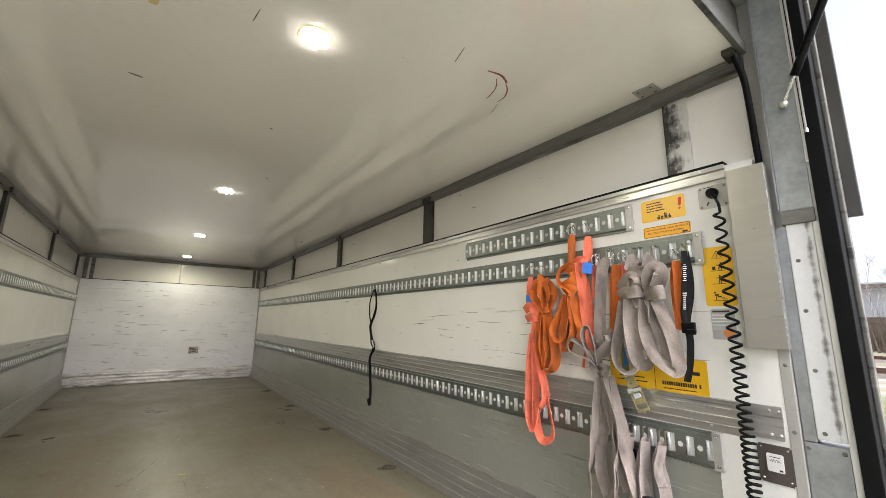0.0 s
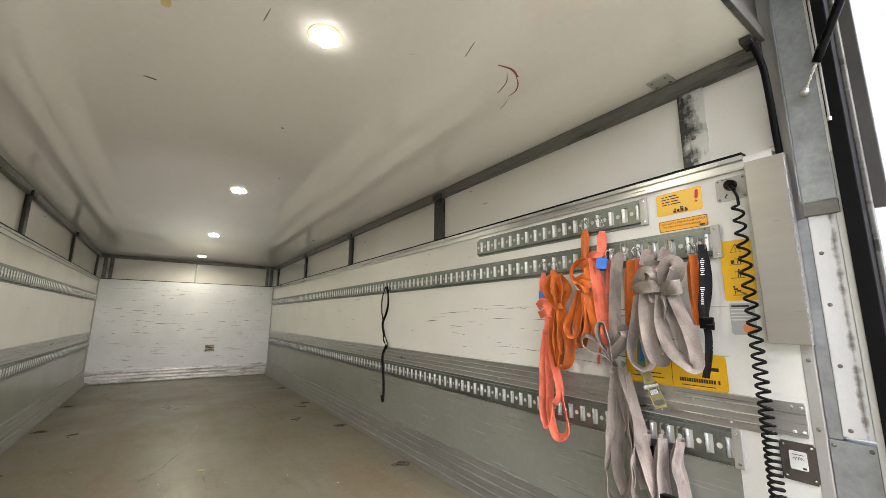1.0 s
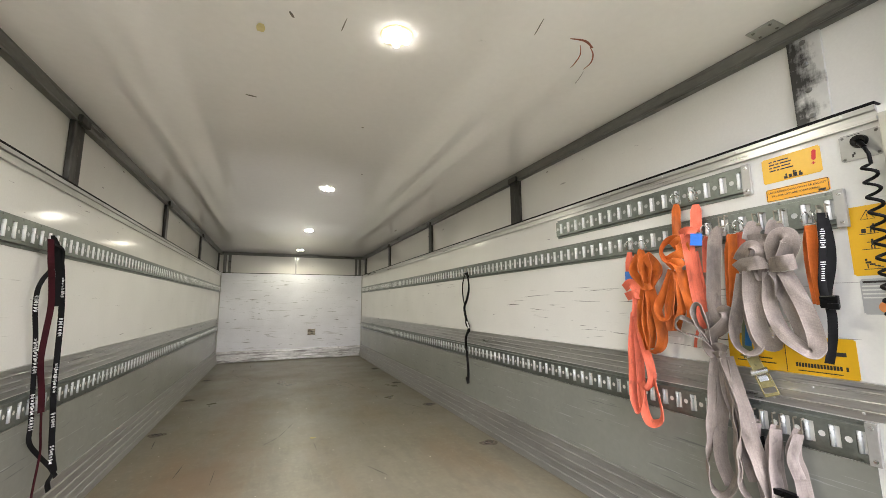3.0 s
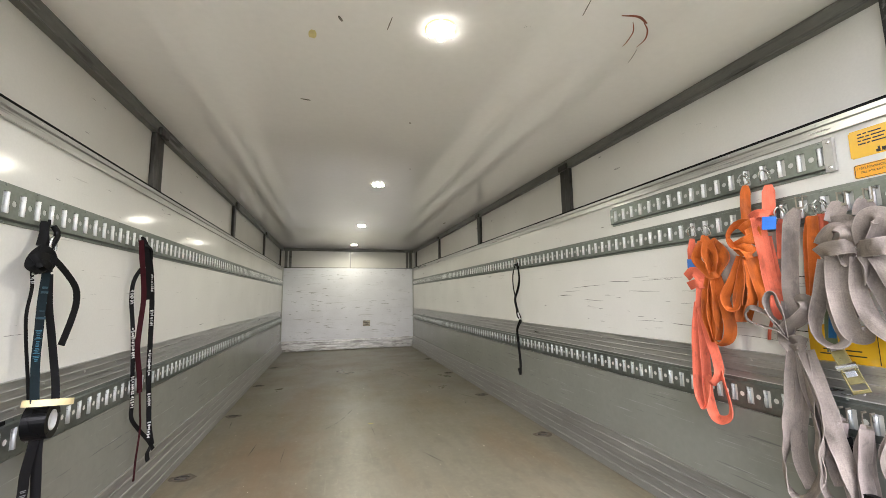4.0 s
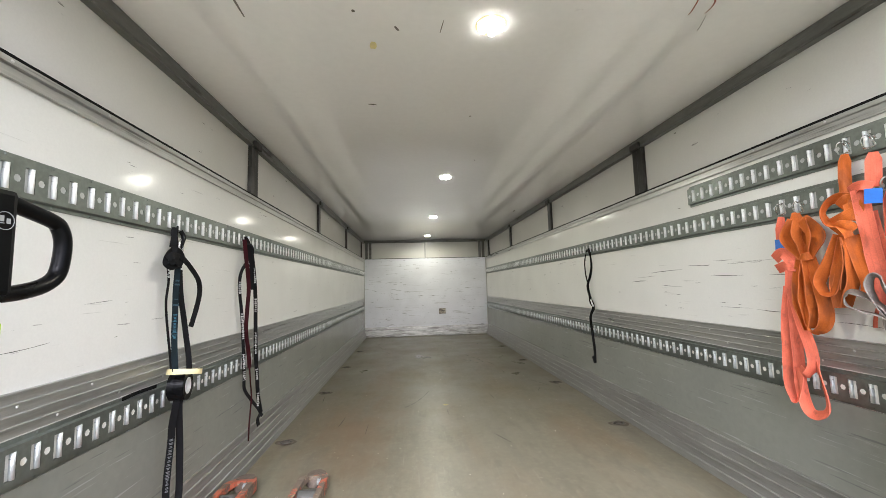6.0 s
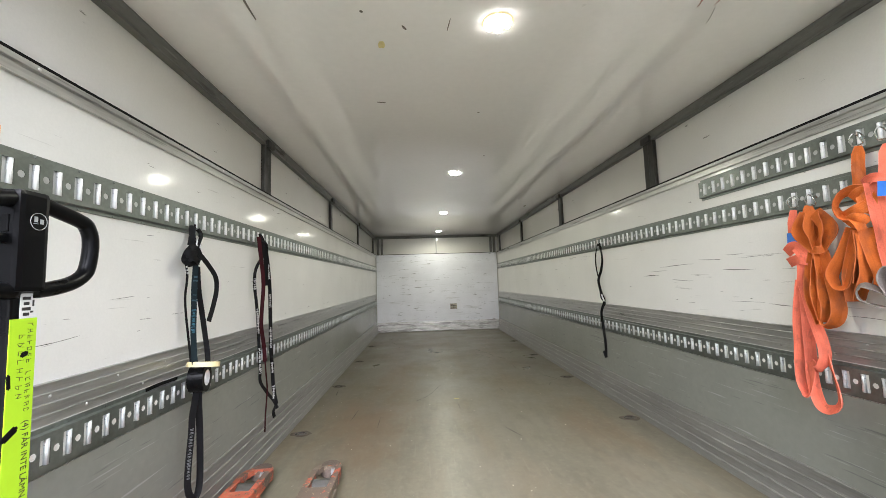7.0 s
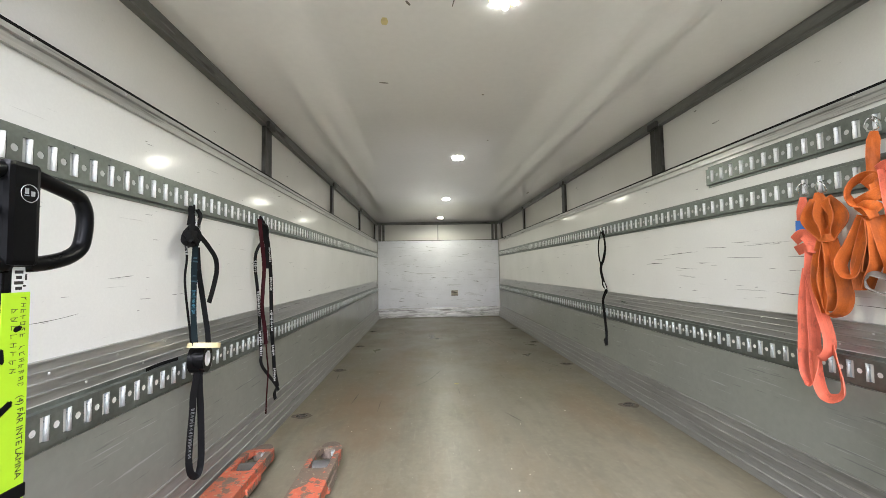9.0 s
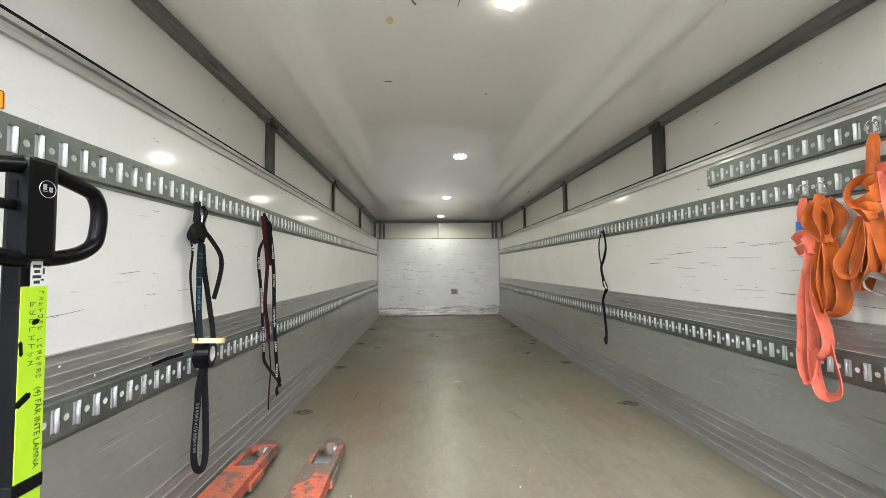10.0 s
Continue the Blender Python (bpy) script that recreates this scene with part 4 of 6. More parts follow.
plate(bm, mm, 0.008, 0.005, 0.0003, 0, 0.012, -0.019)
part("symbol", bm, ink, sw)
tagged(part("screws", rivets([m @ Vector((x, y, 0.003)) for x, y in ((0.032, 0.043), (0.032, -0.043), (-0.032, -0.043), (-0.032, 0.043))], (-1, 0, 0), 0.0036, 0.002), steel, sw), kind="stuff")

pp = thing("rail_end_plate", "riveted aluminium end plate of the rub rail", "plate")
m = on_wall(1, 0.302, 0.708)
part("plate", plate(bmesh.new(), m, 0.085, 0.096, 0.007, 0.002), alu, pp)
tagged(part("rivets", rivets([m @ Vector((x, y, 0.007)) for x in (0.012, 0.034) for y in (-0.034, 0.034)], (-1, 0, 0), 0.005, 0.0025), alu_far, pp), kind="stuff")


# ---------------------------------------------------------------- scrapes on the walls
def scuffs(s, seed, zones):
    """Thin scrape marks lying on a wall; zones: count, y range, z range, longest, slope."""
    rng = random.Random(seed)
    dark, pale = bmesh.new(), bmesh.new()
    for count, y0, y1, z0, z1, longest, slope in zones:
        for k in range(count):
            y, z = rng.uniform(y0, y1), rng.uniform(z0, z1)
            ln, th = longest * rng.uniform(0.15, 1.0) ** 1.6, rng.uniform(0.0005, 0.0019)
            a, bow = rng.gauss(0, slope * 0.5), rng.uniform(-0.004, 0.004) * ln / 0.2
            up, down = [], []
            bm = dark if rng.random() < 0.55 else pale
            for i in range(7):
                f = i / 6
                w = th * math.sin(math.pi * (0.06 + 0.88 * f)) * rng.uniform(0.5, 1.2)
                yy, zz = y + f * ln, z + math.tan(a) * f * ln + bow * math.sin(math.pi * f)
                up.append(bm.verts.new((s * (X - 0.0006), yy, zz + w)))
                down.append(bm.verts.new((s * (X - 0.0006), yy, zz - w)))
            for i in range(6):
                bm.faces.new((up[i], up[i + 1], down[i + 1], down[i]))
    tagged(part("dark_scuffs", dark, stain, walls[s], "thin black scrape marks"), kind="stuff")
    tagged(part("grey_scuffs", pale, pale_scuff, walls[s], "faint grey scrape marks"), kind="stuff")


pale_scuff = M("pale_grey_scuff", (0.36, 0.345, 0.325), 0.5, var=0.3, vscale=20)
scuffs(1, 31, ((26, 1.25, 2.0, 0.80, 1.12, 0.26, 0.05), (22, 0.40, 1.25, 0.78, 1.10, 0.30, 0.06), (16, 2.0, 5.5, 0.80, 1.18, 0.20, 0.05), (8, 0.9, 3.0, 1.34, 1.48, 0.10, 0.15), (5, 0.45, 0.75, 0.70 + 0.07, 0.85, 0.25, 0.03)))
scuffs(-1, 32, ((9, 0.55, 1.25, 0.775, 0.96, 0.15, 0.07), (10, 0.6, 2.2, 0.95, 1.18, 0.05, 0.2), (9, 2.2, 6.0, 0.80, 1.18, 0.12, 0.08), (12, 0.7, 3.0, 1.34, 1.48, 0.07, 0.25)))


# ---------------------------------------------------------------- straps on the tracks
pink_grey = webbing("faded_pink_grey_webbing", (0.30, 0.255, 0.235))

def wire_hook(parent, s, y, z, up=0.034, wide=0.017, d=0.034):
    """A double wire claw hooked behind a track bar, its eye below."""
    def q(yy, zz, dd):
        return (s * (1.235 - dd), yy, zz)
    bm = bmesh.new()
    for g in (-1, 1):
        tube(bm, [q(y + g * wide, z - 0.006, d - 0.006), q(y + g * wide * 0.9, z + up * 0.5, d + 0.004), q(y + g * wide * 0.45, z + up, d - 0.002),
                  q(y + g * wide * 0.35, z + up * 0.7, 0.012), q(y + g * wide * 0.35, z + up * 0.35, 0.008)], 0.0024, 6, 5)
    tube(bm, [q(y - wide, z - 0.006, d - 0.006), q(y, z - 0.009, d - 0.006), q(y + wide, z - 0.006, d - 0.006)], 0.0024, 6, 4)
    return part("hook", bm, steel, parent, "bright steel wire claw hook", smooth=True)


def flat_hook(parent, s, y, z, d=0.03):
    """A folded steel end fitting clipped into a slot."""
    bm = bmesh.new()
    for g in (-1, 1):
        cuboid(bm, (s * (1.235 - d), y + g * 0.010 - 0.0018, z - 0.022), (s * (1.235 - d - 0.003), y + g * 0.010 + 0.0018, z + 0.022), 0.0008)
        cuboid(bm, (s * 1.230, y + g * 0.010 - 0.0018, z + 0.016), (s * (1.235 - d - 0.003), y + g * 0.010 + 0.0018, z + 0.022), 0.0008)
    cuboid(bm, (s * (1.235 - d), y - 0.0118, z - 0.024), (s * (1.235 - d - 0.004), y + 0.0118, z - 0.017), 0.0008)
    return part("hook", bm, fitting, parent, "folded zinc end fitting")


def strap(label, name="lashing_strap", group="straps on the tracks"):
    return thing(name, label, "strap", group)


def web(t, pts, width, twist, material, s=1, face=35.0):
    """One strip of webbing of a strap; on the side of the straps it cups and ripples."""
    ob = part("webbing", ribbon(bmesh.new(), pts, width * (0.92 if s > 0 else 0.62), s, face, twist, n=9, neck=0.55 if pts[0][2] < 0.033 else 1.0, wave=1.0 if s > 0 else 0.0),
              material, t, smooth=True)
    ob.data.set_sharp_from_angle(angle=radians(50))


t = strap("long coral red lashing strap, knotted, hanging in two loops")
web(t, [(1.186, 1.223, 0.03), (1.194, 1.118, 0.034), (1.186, 1.068, 0.044)], 0.038, 0, coral)
web(t, [(1.211, 1.053, 0.052), (1.164, 1.076, 0.064), (1.127, 1.04, 0.066), (1.127, 1.01, 0.058)], 0.042, 0, coral)
web(t, [(1.196, 1.013, 0.06), (1.141, 1.024, 0.074), (1.117, 1.018, 0.06)], 0.04, 0, coral)
web(t, [(1.14, 1.015, 0.062), (1.145, 0.965, 0.062), (1.16, 0.917, 0.056)], 0.034, 0, coral)
web(t, [(1.161, 0.943, 0.052), (1.184, 0.815, 0.054, 5), (1.191, 0.668, 0.058, 8), (1.191, 0.555, 0.062, 20), (1.168, 0.512, 0.068, 60), (1.147, 0.556, 0.07, 60), (1.148, 0.635, 0.064, 40)], 0.04, 0, coral)
web(t, [(1.147, 0.923, 0.058), (1.12, 0.811, 0.062, -5), (1.091, 0.715, 0.066, -5), (1.088, 0.657, 0.068, 20), (1.114, 0.615, 0.07, 60), (1.143, 0.636, 0.064, 50)], 0.038, 0, coral)
web(t, [(1.157, 0.901, 0.046, 20), (1.156, 0.694, 0.052, 20), (1.15, 0.564, 0.058, 15), (1.122, 0.486, 0.066, 30), (1.074, 0.485, 0.07, 60), (1.045, 0.514, 0.07, 66), (1.059, 0.577, 0.064, 66), (1.091, 0.666, 0.058, 60)], 0.04, 0, coral)
wire_hook(t, 1, 1.184, 1.242)
part("tag", ribbon(bmesh.new(), [(1.186, 1.131, 0.042), (1.182, 1.088, 0.048)], 0.036, 1, 35, 0, 0.003), blue_tag, t, "blue sewn tag")

t = strap("orange lashing strap tied into a bundle")
web(t, [(1.126, 1.23, 0.03), (1.112, 1.17, 0.04), (1.093, 1.082, 0.05)], 0.04, 0, orange)
web(t, [(1.123, 1.198, 0.042, 10), (1.148, 1.146, 0.056, 25), (1.139, 1.11, 0.06, 35), (1.093, 1.056, 0.052, 40)], 0.046, 0, orange)
web(t, [(1.095, 1.199, 0.042, -5), (1.04, 1.15, 0.056, -20), (1.027, 1.112, 0.06, -32), (1.078, 1.056, 0.052, -40)], 0.05, 0, orange)
web(t, [(1.098, 1.195, 0.05, 20), (1.095, 1.142, 0.068, 50), (1.085, 1.098, 0.068, 60), (1.082, 1.06, 0.058, 40)], 0.036, 0, orange)
web(t, [(1.082, 1.191, 0.054, -30), (1.054, 1.138, 0.07, -55), (1.061, 1.097, 0.068, -60), (1.08, 1.06, 0.058, -40)], 0.036, 0, orange)
web(t, [(1.107, 1.058, 0.06), (1.068, 1.053, 0.076), (1.057, 1.058, 0.06)], 0.03, 0, orange)
web(t, [(1.102, 1.048, 0.05, 25), (1.122, 0.963, 0.054, 30), (1.126, 0.879, 0.06, 35), (1.101, 0.781, 0.064, 60)], 0.04, 0, orange)
web(t, [(1.074, 1.047, 0.052, -10), (1.043, 0.947, 0.058, -12), (1.021, 0.86, 0.066, -8), (1.027, 0.805, 0.074, 20), (1.062, 0.78, 0.076, 70), (1.093, 0.807, 0.07, 60), (1.098, 0.897, 0.062, 50), (1.089, 0.997, 0.056, 40)], 0.046, 0, orange)
web(t, [(1.08, 1.043, 0.06, 45), (1.069, 0.947, 0.066, 50), (1.066, 0.849, 0.068, 55), (1.076, 0.792, 0.068, 60)], 0.038, 0, orange)
web(t, [(1.089, 1.043, 0.058, 60), (1.1, 0.955, 0.064, 66), (1.098, 0.855, 0.066, 66), (1.087, 0.799, 0.068, 66)], 0.036, 0, orange)
wire_hook(t, 1, 1.112, 1.236)

t = strap("orange lashing strap knotted into a bow on the short track")
web(t, [(0.933, 1.396, 0.03), (0.938, 1.335, 0.032), (0.935, 1.259, 0.042)], 0.036, 0, orange)
web(t, [(0.905, 1.23, 0.056, 10), (0.933, 1.245, 0.066, 30), (0.97, 1.233, 0.072, 55), (0.989, 1.199, 0.074, 70), (0.974, 1.164, 0.072, 55), (0.941, 1.16, 0.066, 30)], 0.044, 0, orange)
web(t, [(0.944, 1.211, 0.056), (0.908, 1.229, 0.066), (0.898, 1.196, 0.064), (0.913, 1.163, 0.062)], 0.05, 0, orange)
web(t, [(0.969, 1.16, 0.064), (0.922, 1.173, 0.078), (0.897, 1.188, 0.066)], 0.04, 0, orange)
web(t, [(0.966, 1.132, 0.062), (0.924, 1.147, 0.078), (0.906, 1.127, 0.064)], 0.044, 0, orange)
web(t, [(0.943, 1.153, 0.07), (0.92, 1.131, 0.08), (0.917, 1.108, 0.07)], 0.028, 10, orange)
web(t, [(0.956, 1.119, 0.056, 20), (0.994, 1.028, 0.064, 25), (1.028, 0.964, 0.07, 40), (1.015, 0.924, 0.076, 65), (0.981, 0.925, 0.076, 60), (0.966, 0.98, 0.068, 50), (0.95, 1.075, 0.058, 40)], 0.042, 0, orange)
web(t, [(0.922, 1.113, 0.056, -5), (0.903, 1.041, 0.06, -8), (0.884, 0.965, 0.064, -5), (0.883, 0.921, 0.066, 0)], 0.046, 0, orange)
web(t, [(0.944, 1.11, 0.05), (0.967, 1.028, 0.052), (0.983, 0.949, 0.056), (0.974, 0.871, 0.062)], 0.046, 18, orange)
web(t, [(0.931, 1.109, 0.062, 35), (0.925, 1.027, 0.066, 40), (0.925, 0.95, 0.068, 40), (0.952, 0.876, 0.068, 60)], 0.042, 0, orange)
web(t, [(0.938, 1.109, 0.066, 60), (0.941, 1.027, 0.07, 66), (0.956, 0.934, 0.07, 66)], 0.036, 0, orange)
wire_hook(t, 1, 0.936, 1.408)

t = strap("coral red lashing strap folded flat with a blue tag")
web(t, [(0.851, 1.376, 0.03), (0.854, 1.317, 0.034), (0.853, 1.262, 0.044)], 0.042, 0, coral)
web(t, [(0.916, 1.261, 0.05), (0.873, 1.27, 0.064), (0.843, 1.259, 0.056)], 0.034, 0, coral)
web(t, [(0.886, 1.26, 0.054), (0.877, 1.149, 0.054), (0.867, 1.032, 0.052), (0.857, 0.945, 0.05), (0.854, 0.885, 0.048)], 0.046, 0, coral)
web(t, [(0.872, 1.185, 0.04), (0.857, 1.058, 0.04), (0.844, 0.945, 0.042)], 0.034, -10, coral)
web(t, [(0.885, 0.883, 0.036), (0.9, 0.843, 0.034), (0.905, 0.81, 0.034)], 0.011, 0, coral)
wire_hook(t, 1, 0.860, 1.403)
part("tag", ribbon(bmesh.new(), [(0.837, 1.252, 0.066), (0.845, 1.206, 0.062)], 0.040, 1, 35, 0, 0.003), blue_tag, t, "blue sewn tag")

t = strap("short end of a coral red strap between grey ones")
web(t, [(0.822, 1.24, 0.03), (0.826, 1.18, 0.03), (0.83, 1.1, 0.032)], 0.034, 0, coral)
wire_hook(t, 1, 0.822, 1.252)

t = strap("long grey lashing strap with a thick knot and hanging loops")
web(t, [(0.767, 1.267, 0.031), (0.782, 1.232, 0.042), (0.792, 1.148, 0.048), (0.801, 1.06, 0.05), (0.804, 0.98, 0.054), (0.794, 0.924, 0.062)], 0.05, 0, grey_web)
web(t, [(0.791, 0.938, 0.058), (0.755, 0.953, 0.074), (0.742, 0.926, 0.084), (0.772, 0.891, 0.086), (0.807, 0.86, 0.08), (0.82, 0.824, 0.074), (0.802, 0.791, 0.07)], 0.052, 25, grey_web)
web(t, [(0.809, 0.952, 0.06), (0.802, 0.895, 0.07), (0.824, 0.844, 0.066), (0.813, 0.796, 0.062)], 0.05, -30, grey_web)
web(t, [(0.817, 0.807, 0.066), (0.783, 0.818, 0.084), (0.772, 0.808, 0.066)], 0.05, 0, grey_web)
web(t, [(0.817, 0.789, 0.066), (0.781, 0.799, 0.088), (0.774, 0.793, 0.066)], 0.03, 0, grey_web)
web(t, [(0.801, 0.788, 0.066, 5), (0.818, 0.693, 0.07, 5), (0.829, 0.589, 0.072, 20), (0.851, 0.49, 0.074, 60), (0.872, 0.398, 0.078, 84), (0.862, 0.331, 0.082, 80), (0.825, 0.316, 0.084, 75), (0.784, 0.356, 0.082, 80), (0.765, 0.427, 0.076, 84), (0.765, 0.54, 0.07, 80), (0.778, 0.666, 0.066, 70), (0.791, 0.778, 0.06, 50)], 0.054, 0, grey_web)
web(t, [(0.803, 0.783, 0.05), (0.804, 0.66, 0.052), (0.826, 0.535, 0.054), (0.83, 0.428, 0.058), (0.8, 0.35, 0.064)], 0.048, 15, grey_web)
web(t, [(0.779, 0.787, 0.07, 60), (0.751, 0.659, 0.074, 70), (0.746, 0.558, 0.076, 84), (0.755, 0.449, 0.078, 80), (0.758, 0.369, 0.08, 75), (0.738, 0.329, 0.082, 70)], 0.05, 0, grey_web)
web(t, [(0.779, 0.79, 0.062, 10), (0.738, 0.635, 0.066, 10), (0.716, 0.521, 0.066, 20), (0.696, 0.425, 0.066, 45), (0.689, 0.345, 0.066, 55)], 0.054, 0, grey_web)
web(t, [(0.79, 0.781, 0.056), (0.784, 0.664, 0.056), (0.76, 0.571, 0.056), (0.744, 0.468, 0.056), (0.725, 0.389, 0.056)], 0.044, 25, grey_web)
web(t, [(0.811, 0.818, 0.08, 80), (0.839, 0.851, 0.088, 82), (0.888, 0.866, 0.094, 84), (0.928, 0.882, 0.094, 80), (0.937, 0.912, 0.092, 78), (0.914, 0.931, 0.09, 78), (0.872, 0.911, 0.088, 82), (0.832, 0.873, 0.084, 82), (0.816, 0.839, 0.08, 80)], 0.045, 0, grey_web)
web(t, [(0.813, 0.832, 0.08, 78), (0.814, 0.895, 0.086, 80), (0.831, 0.966, 0.09, 80), (0.85, 0.973, 0.09, 78), (0.86, 0.944, 0.09, 78), (0.851, 0.893, 0.088, 80), (0.825, 0.845, 0.082, 80)], 0.045, 0, grey_web)
flat_hook(t, 1, 0.760, 1.288)

t = strap("folded orange lashing strap hanging behind the grey ones")
web(t, [(0.738, 1.232, 0.03), (0.748, 1.094, 0.034), (0.752, 0.967, 0.036)], 0.035, 0, orange)
web(t, [(0.722, 1.232, 0.042), (0.73, 1.07, 0.046), (0.74, 0.967, 0.042)], 0.033, -10, orange)
wire_hook(t, 1, 0.730, 1.242)
part("ring", tube(bmesh.new(), [(1.195, 0.752 + 0.02 * math.cos(k * 0.7), 0.955 + 0.014 * math.sin(k * 0.7)) for k in range(10)], 0.0028, 6), steel, t, smooth=True)

t = strap("short end of a coral red strap under a wire hook")
web(t, [(0.704, 1.236, 0.03), (0.705, 1.2, 0.03), (0.707, 1.15, 0.032)], 0.036, 0, coral)
wire_hook(t, 1, 0.704, 1.248)

t = strap("wide grey lashing strap tied into big drooping loops")
web(t, [(0.645, 1.26, 0.031), (0.657, 1.238, 0.04), (0.664, 1.2, 0.05)], 0.052, 0, grey_web)
web(t, [(0.694, 1.127, 0.058, 25), (0.673, 1.155, 0.074, 50), (0.646, 1.178, 0.08, 62), (0.62, 1.17, 0.08, 60), (0.612, 1.149, 0.074, 40), (0.628, 1.118, 0.06, 20)], 0.058, 0, grey_web)
web(t, [(0.676, 1.192, 0.048), (0.636, 1.194, 0.052), (0.614, 1.17, 0.054), (0.617, 1.137, 0.054)], 0.058, 10, grey_web)
web(t, [(0.704, 1.1, 0.066), (0.668, 1.112, 0.086), (0.63, 1.115, 0.09), (0.612, 1.119, 0.068)], 0.05, 0, grey_web)
web(t, [(0.688, 1.082, 0.06, 10), (0.708, 0.981, 0.068, 14), (0.731, 0.893, 0.076, 25), (0.725, 0.837, 0.082, 55), (0.692, 0.816, 0.086, 78), (0.66, 0.833, 0.084, 70), (0.668, 0.876, 0.07, 50), (0.682, 0.928, 0.06, 40), (0.687, 0.981, 0.056, 40)], 0.048, 0, grey_web)
web(t, [(0.656, 1.09, 0.072, 0), (0.661, 1.007, 0.078, 0), (0.654, 0.929, 0.082, -5), (0.635, 0.864, 0.084, -15), (0.608, 0.85, 0.078, -30), (0.598, 0.866, 0.064, -45)], 0.056, 0, grey_web)
web(t, [(0.643, 1.099, 0.056), (0.638, 1.039, 0.056), (0.639, 0.968, 0.056), (0.631, 0.904, 0.058)], 0.046, -15, grey_web)
web(t, [(0.647, 1.093, 0.062, 40), (0.636, 1.065, 0.07, 40), (0.621, 1.097, 0.064, 35)], 0.03, 0, grey_web)
flat_hook(t, 1, 0.646, 1.274)

t = strap("wide grey lashing strap with a bulging knot and one big loop")
web(t, [(0.583, 1.252, 0.031), (0.589, 1.237, 0.04), (0.592, 1.207, 0.05)], 0.05, 0, grey_web)
web(t, [(0.586, 1.127, 0.056), (0.579, 1.164, 0.074), (0.561, 1.195, 0.082), (0.54, 1.194, 0.08), (0.541, 1.169, 0.07), (0.562, 1.131, 0.06)], 0.058, 8, grey_web)
web(t, [(0.609, 1.108, 0.062), (0.57, 1.106, 0.088), (0.543, 1.108, 0.09), (0.534, 1.112, 0.064)], 0.054, 0, grey_web)
web(t, [(0.608, 1.083, 0.06, 5), (0.616, 1.006, 0.066, 5), (0.606, 0.943, 0.074, 8), (0.576, 0.886, 0.084, 15), (0.54, 0.851, 0.09, 30), (0.511, 0.834, 0.092, 50), (0.498, 0.852, 0.084, 30), (0.505, 0.899, 0.076, 5), (0.523, 0.963, 0.068, 0), (0.547, 1.03, 0.062, 0), (0.568, 1.081, 0.058, 0)], 0.046, 0, grey_web)
web(t, [(0.583, 1.082, 0.056), (0.581, 1.025, 0.056), (0.559, 0.962, 0.058), (0.542, 0.902, 0.06), (0.541, 0.85, 0.066)], 0.048, -20, grey_web)
web(t, [(0.592, 1.085, 0.066, 30), (0.588, 1.05, 0.064, 50), (0.599, 1.0, 0.06, 60)], 0.04, 0, grey_web)
flat_hook(t, 1, 0.582, 1.270)

t = strap("folded orange lashing strap beside the black one")
web(t, [(0.506, 1.222, 0.03), (0.508, 1.105, 0.034), (0.5, 0.979, 0.038)], 0.034, 0, orange)
web(t, [(0.494, 1.222, 0.042), (0.494, 1.103, 0.046), (0.492, 0.976, 0.042)], 0.029, -12, orange)
wire_hook(t, 1, 0.502, 1.234)

t = strap("black lashing strap with white print and a cam buckle")
web(t, [(0.46, 1.255, 0.032), (0.455, 1.162, 0.036), (0.462, 1.083, 0.038), (0.478, 1.005, 0.04), (0.474, 0.94, 0.04), (0.482, 0.871, 0.038), (0.498, 0.802, 0.036)], 0.024, 0, black_web)
web(t, [(0.464, 1.255, 0.044), (0.47, 1.141, 0.05), (0.48, 1.04, 0.052), (0.478, 0.985, 0.05)], 0.022, 10, black_web)
flat_hook(t, 1, 0.468, 1.262)
part("buckle", block((1.172, 0.448, 0.966), (1.190, 0.490, 1.004), 0.004), black_plastic, t)
part("buckle_lever", block((1.166, 0.444, 0.962), (1.175, 0.470, 0.980), 0.003), black_plastic, t)
bm = bmesh.new()
rng = random.Random(9)
for z0, z1 in ((1.205, 1.150), (1.105, 1.050)):
    for k in range(9):
        z = z0 + (z1 - z0) * k / 8
        y, d = np.interp(z, (0.985, 1.040, 1.141, 1.255), (0.478, 0.480, 0.470, 0.464)), np.interp(z, (0.985, 1.040, 1.141, 1.255), (0.050, 0.052, 0.050, 0.044))
        ribbon(bm, [(y, z, d), (y, z - 0.0026, d)], rng.choice((0.012, 0.008, 0.012, 0.006)), 1, 35, 10, 0.0085, 2)
tagged(part("print", bm, white_ink, t, "white printed marks"), kind="stuff")

rt = thing("ratchet_buckle", "yellow zinc ratchet buckle hanging on an olive strap end", "buckle", "straps on the tracks")
part("webbing", ribbon(bmesh.new(), [(0.711, 0.930, 0.030), (0.718, 0.860, 0.032), (0.716, 0.790, 0.036)], 0.028, 1), webbing("olive_webbing", (0.12, 0.14, 0.07)), rt)
down = Vector((-0.06, -0.40, -0.91)).normalized()
front = Vector((-0.90, -0.43, 0.0))
front = (front - down * front.dot(down)).normalized()
across = down.cross(front)
rm = Matrix.Translation((1.188, 0.680, 0.752)) @ Matrix((front, across, down)).transposed().to_4x4()


def rat(w, d, h, x=0.0, y=0.0, z=0.0, bev=0.0015):
    bm = cuboid(bmesh.new(), (x - w / 2, y - d / 2, z - h / 2), (x + w / 2, y + d / 2, z + h / 2), bev)
    bmesh.ops.transform(bm, matrix=rm, verts=bm.verts)
    return bm


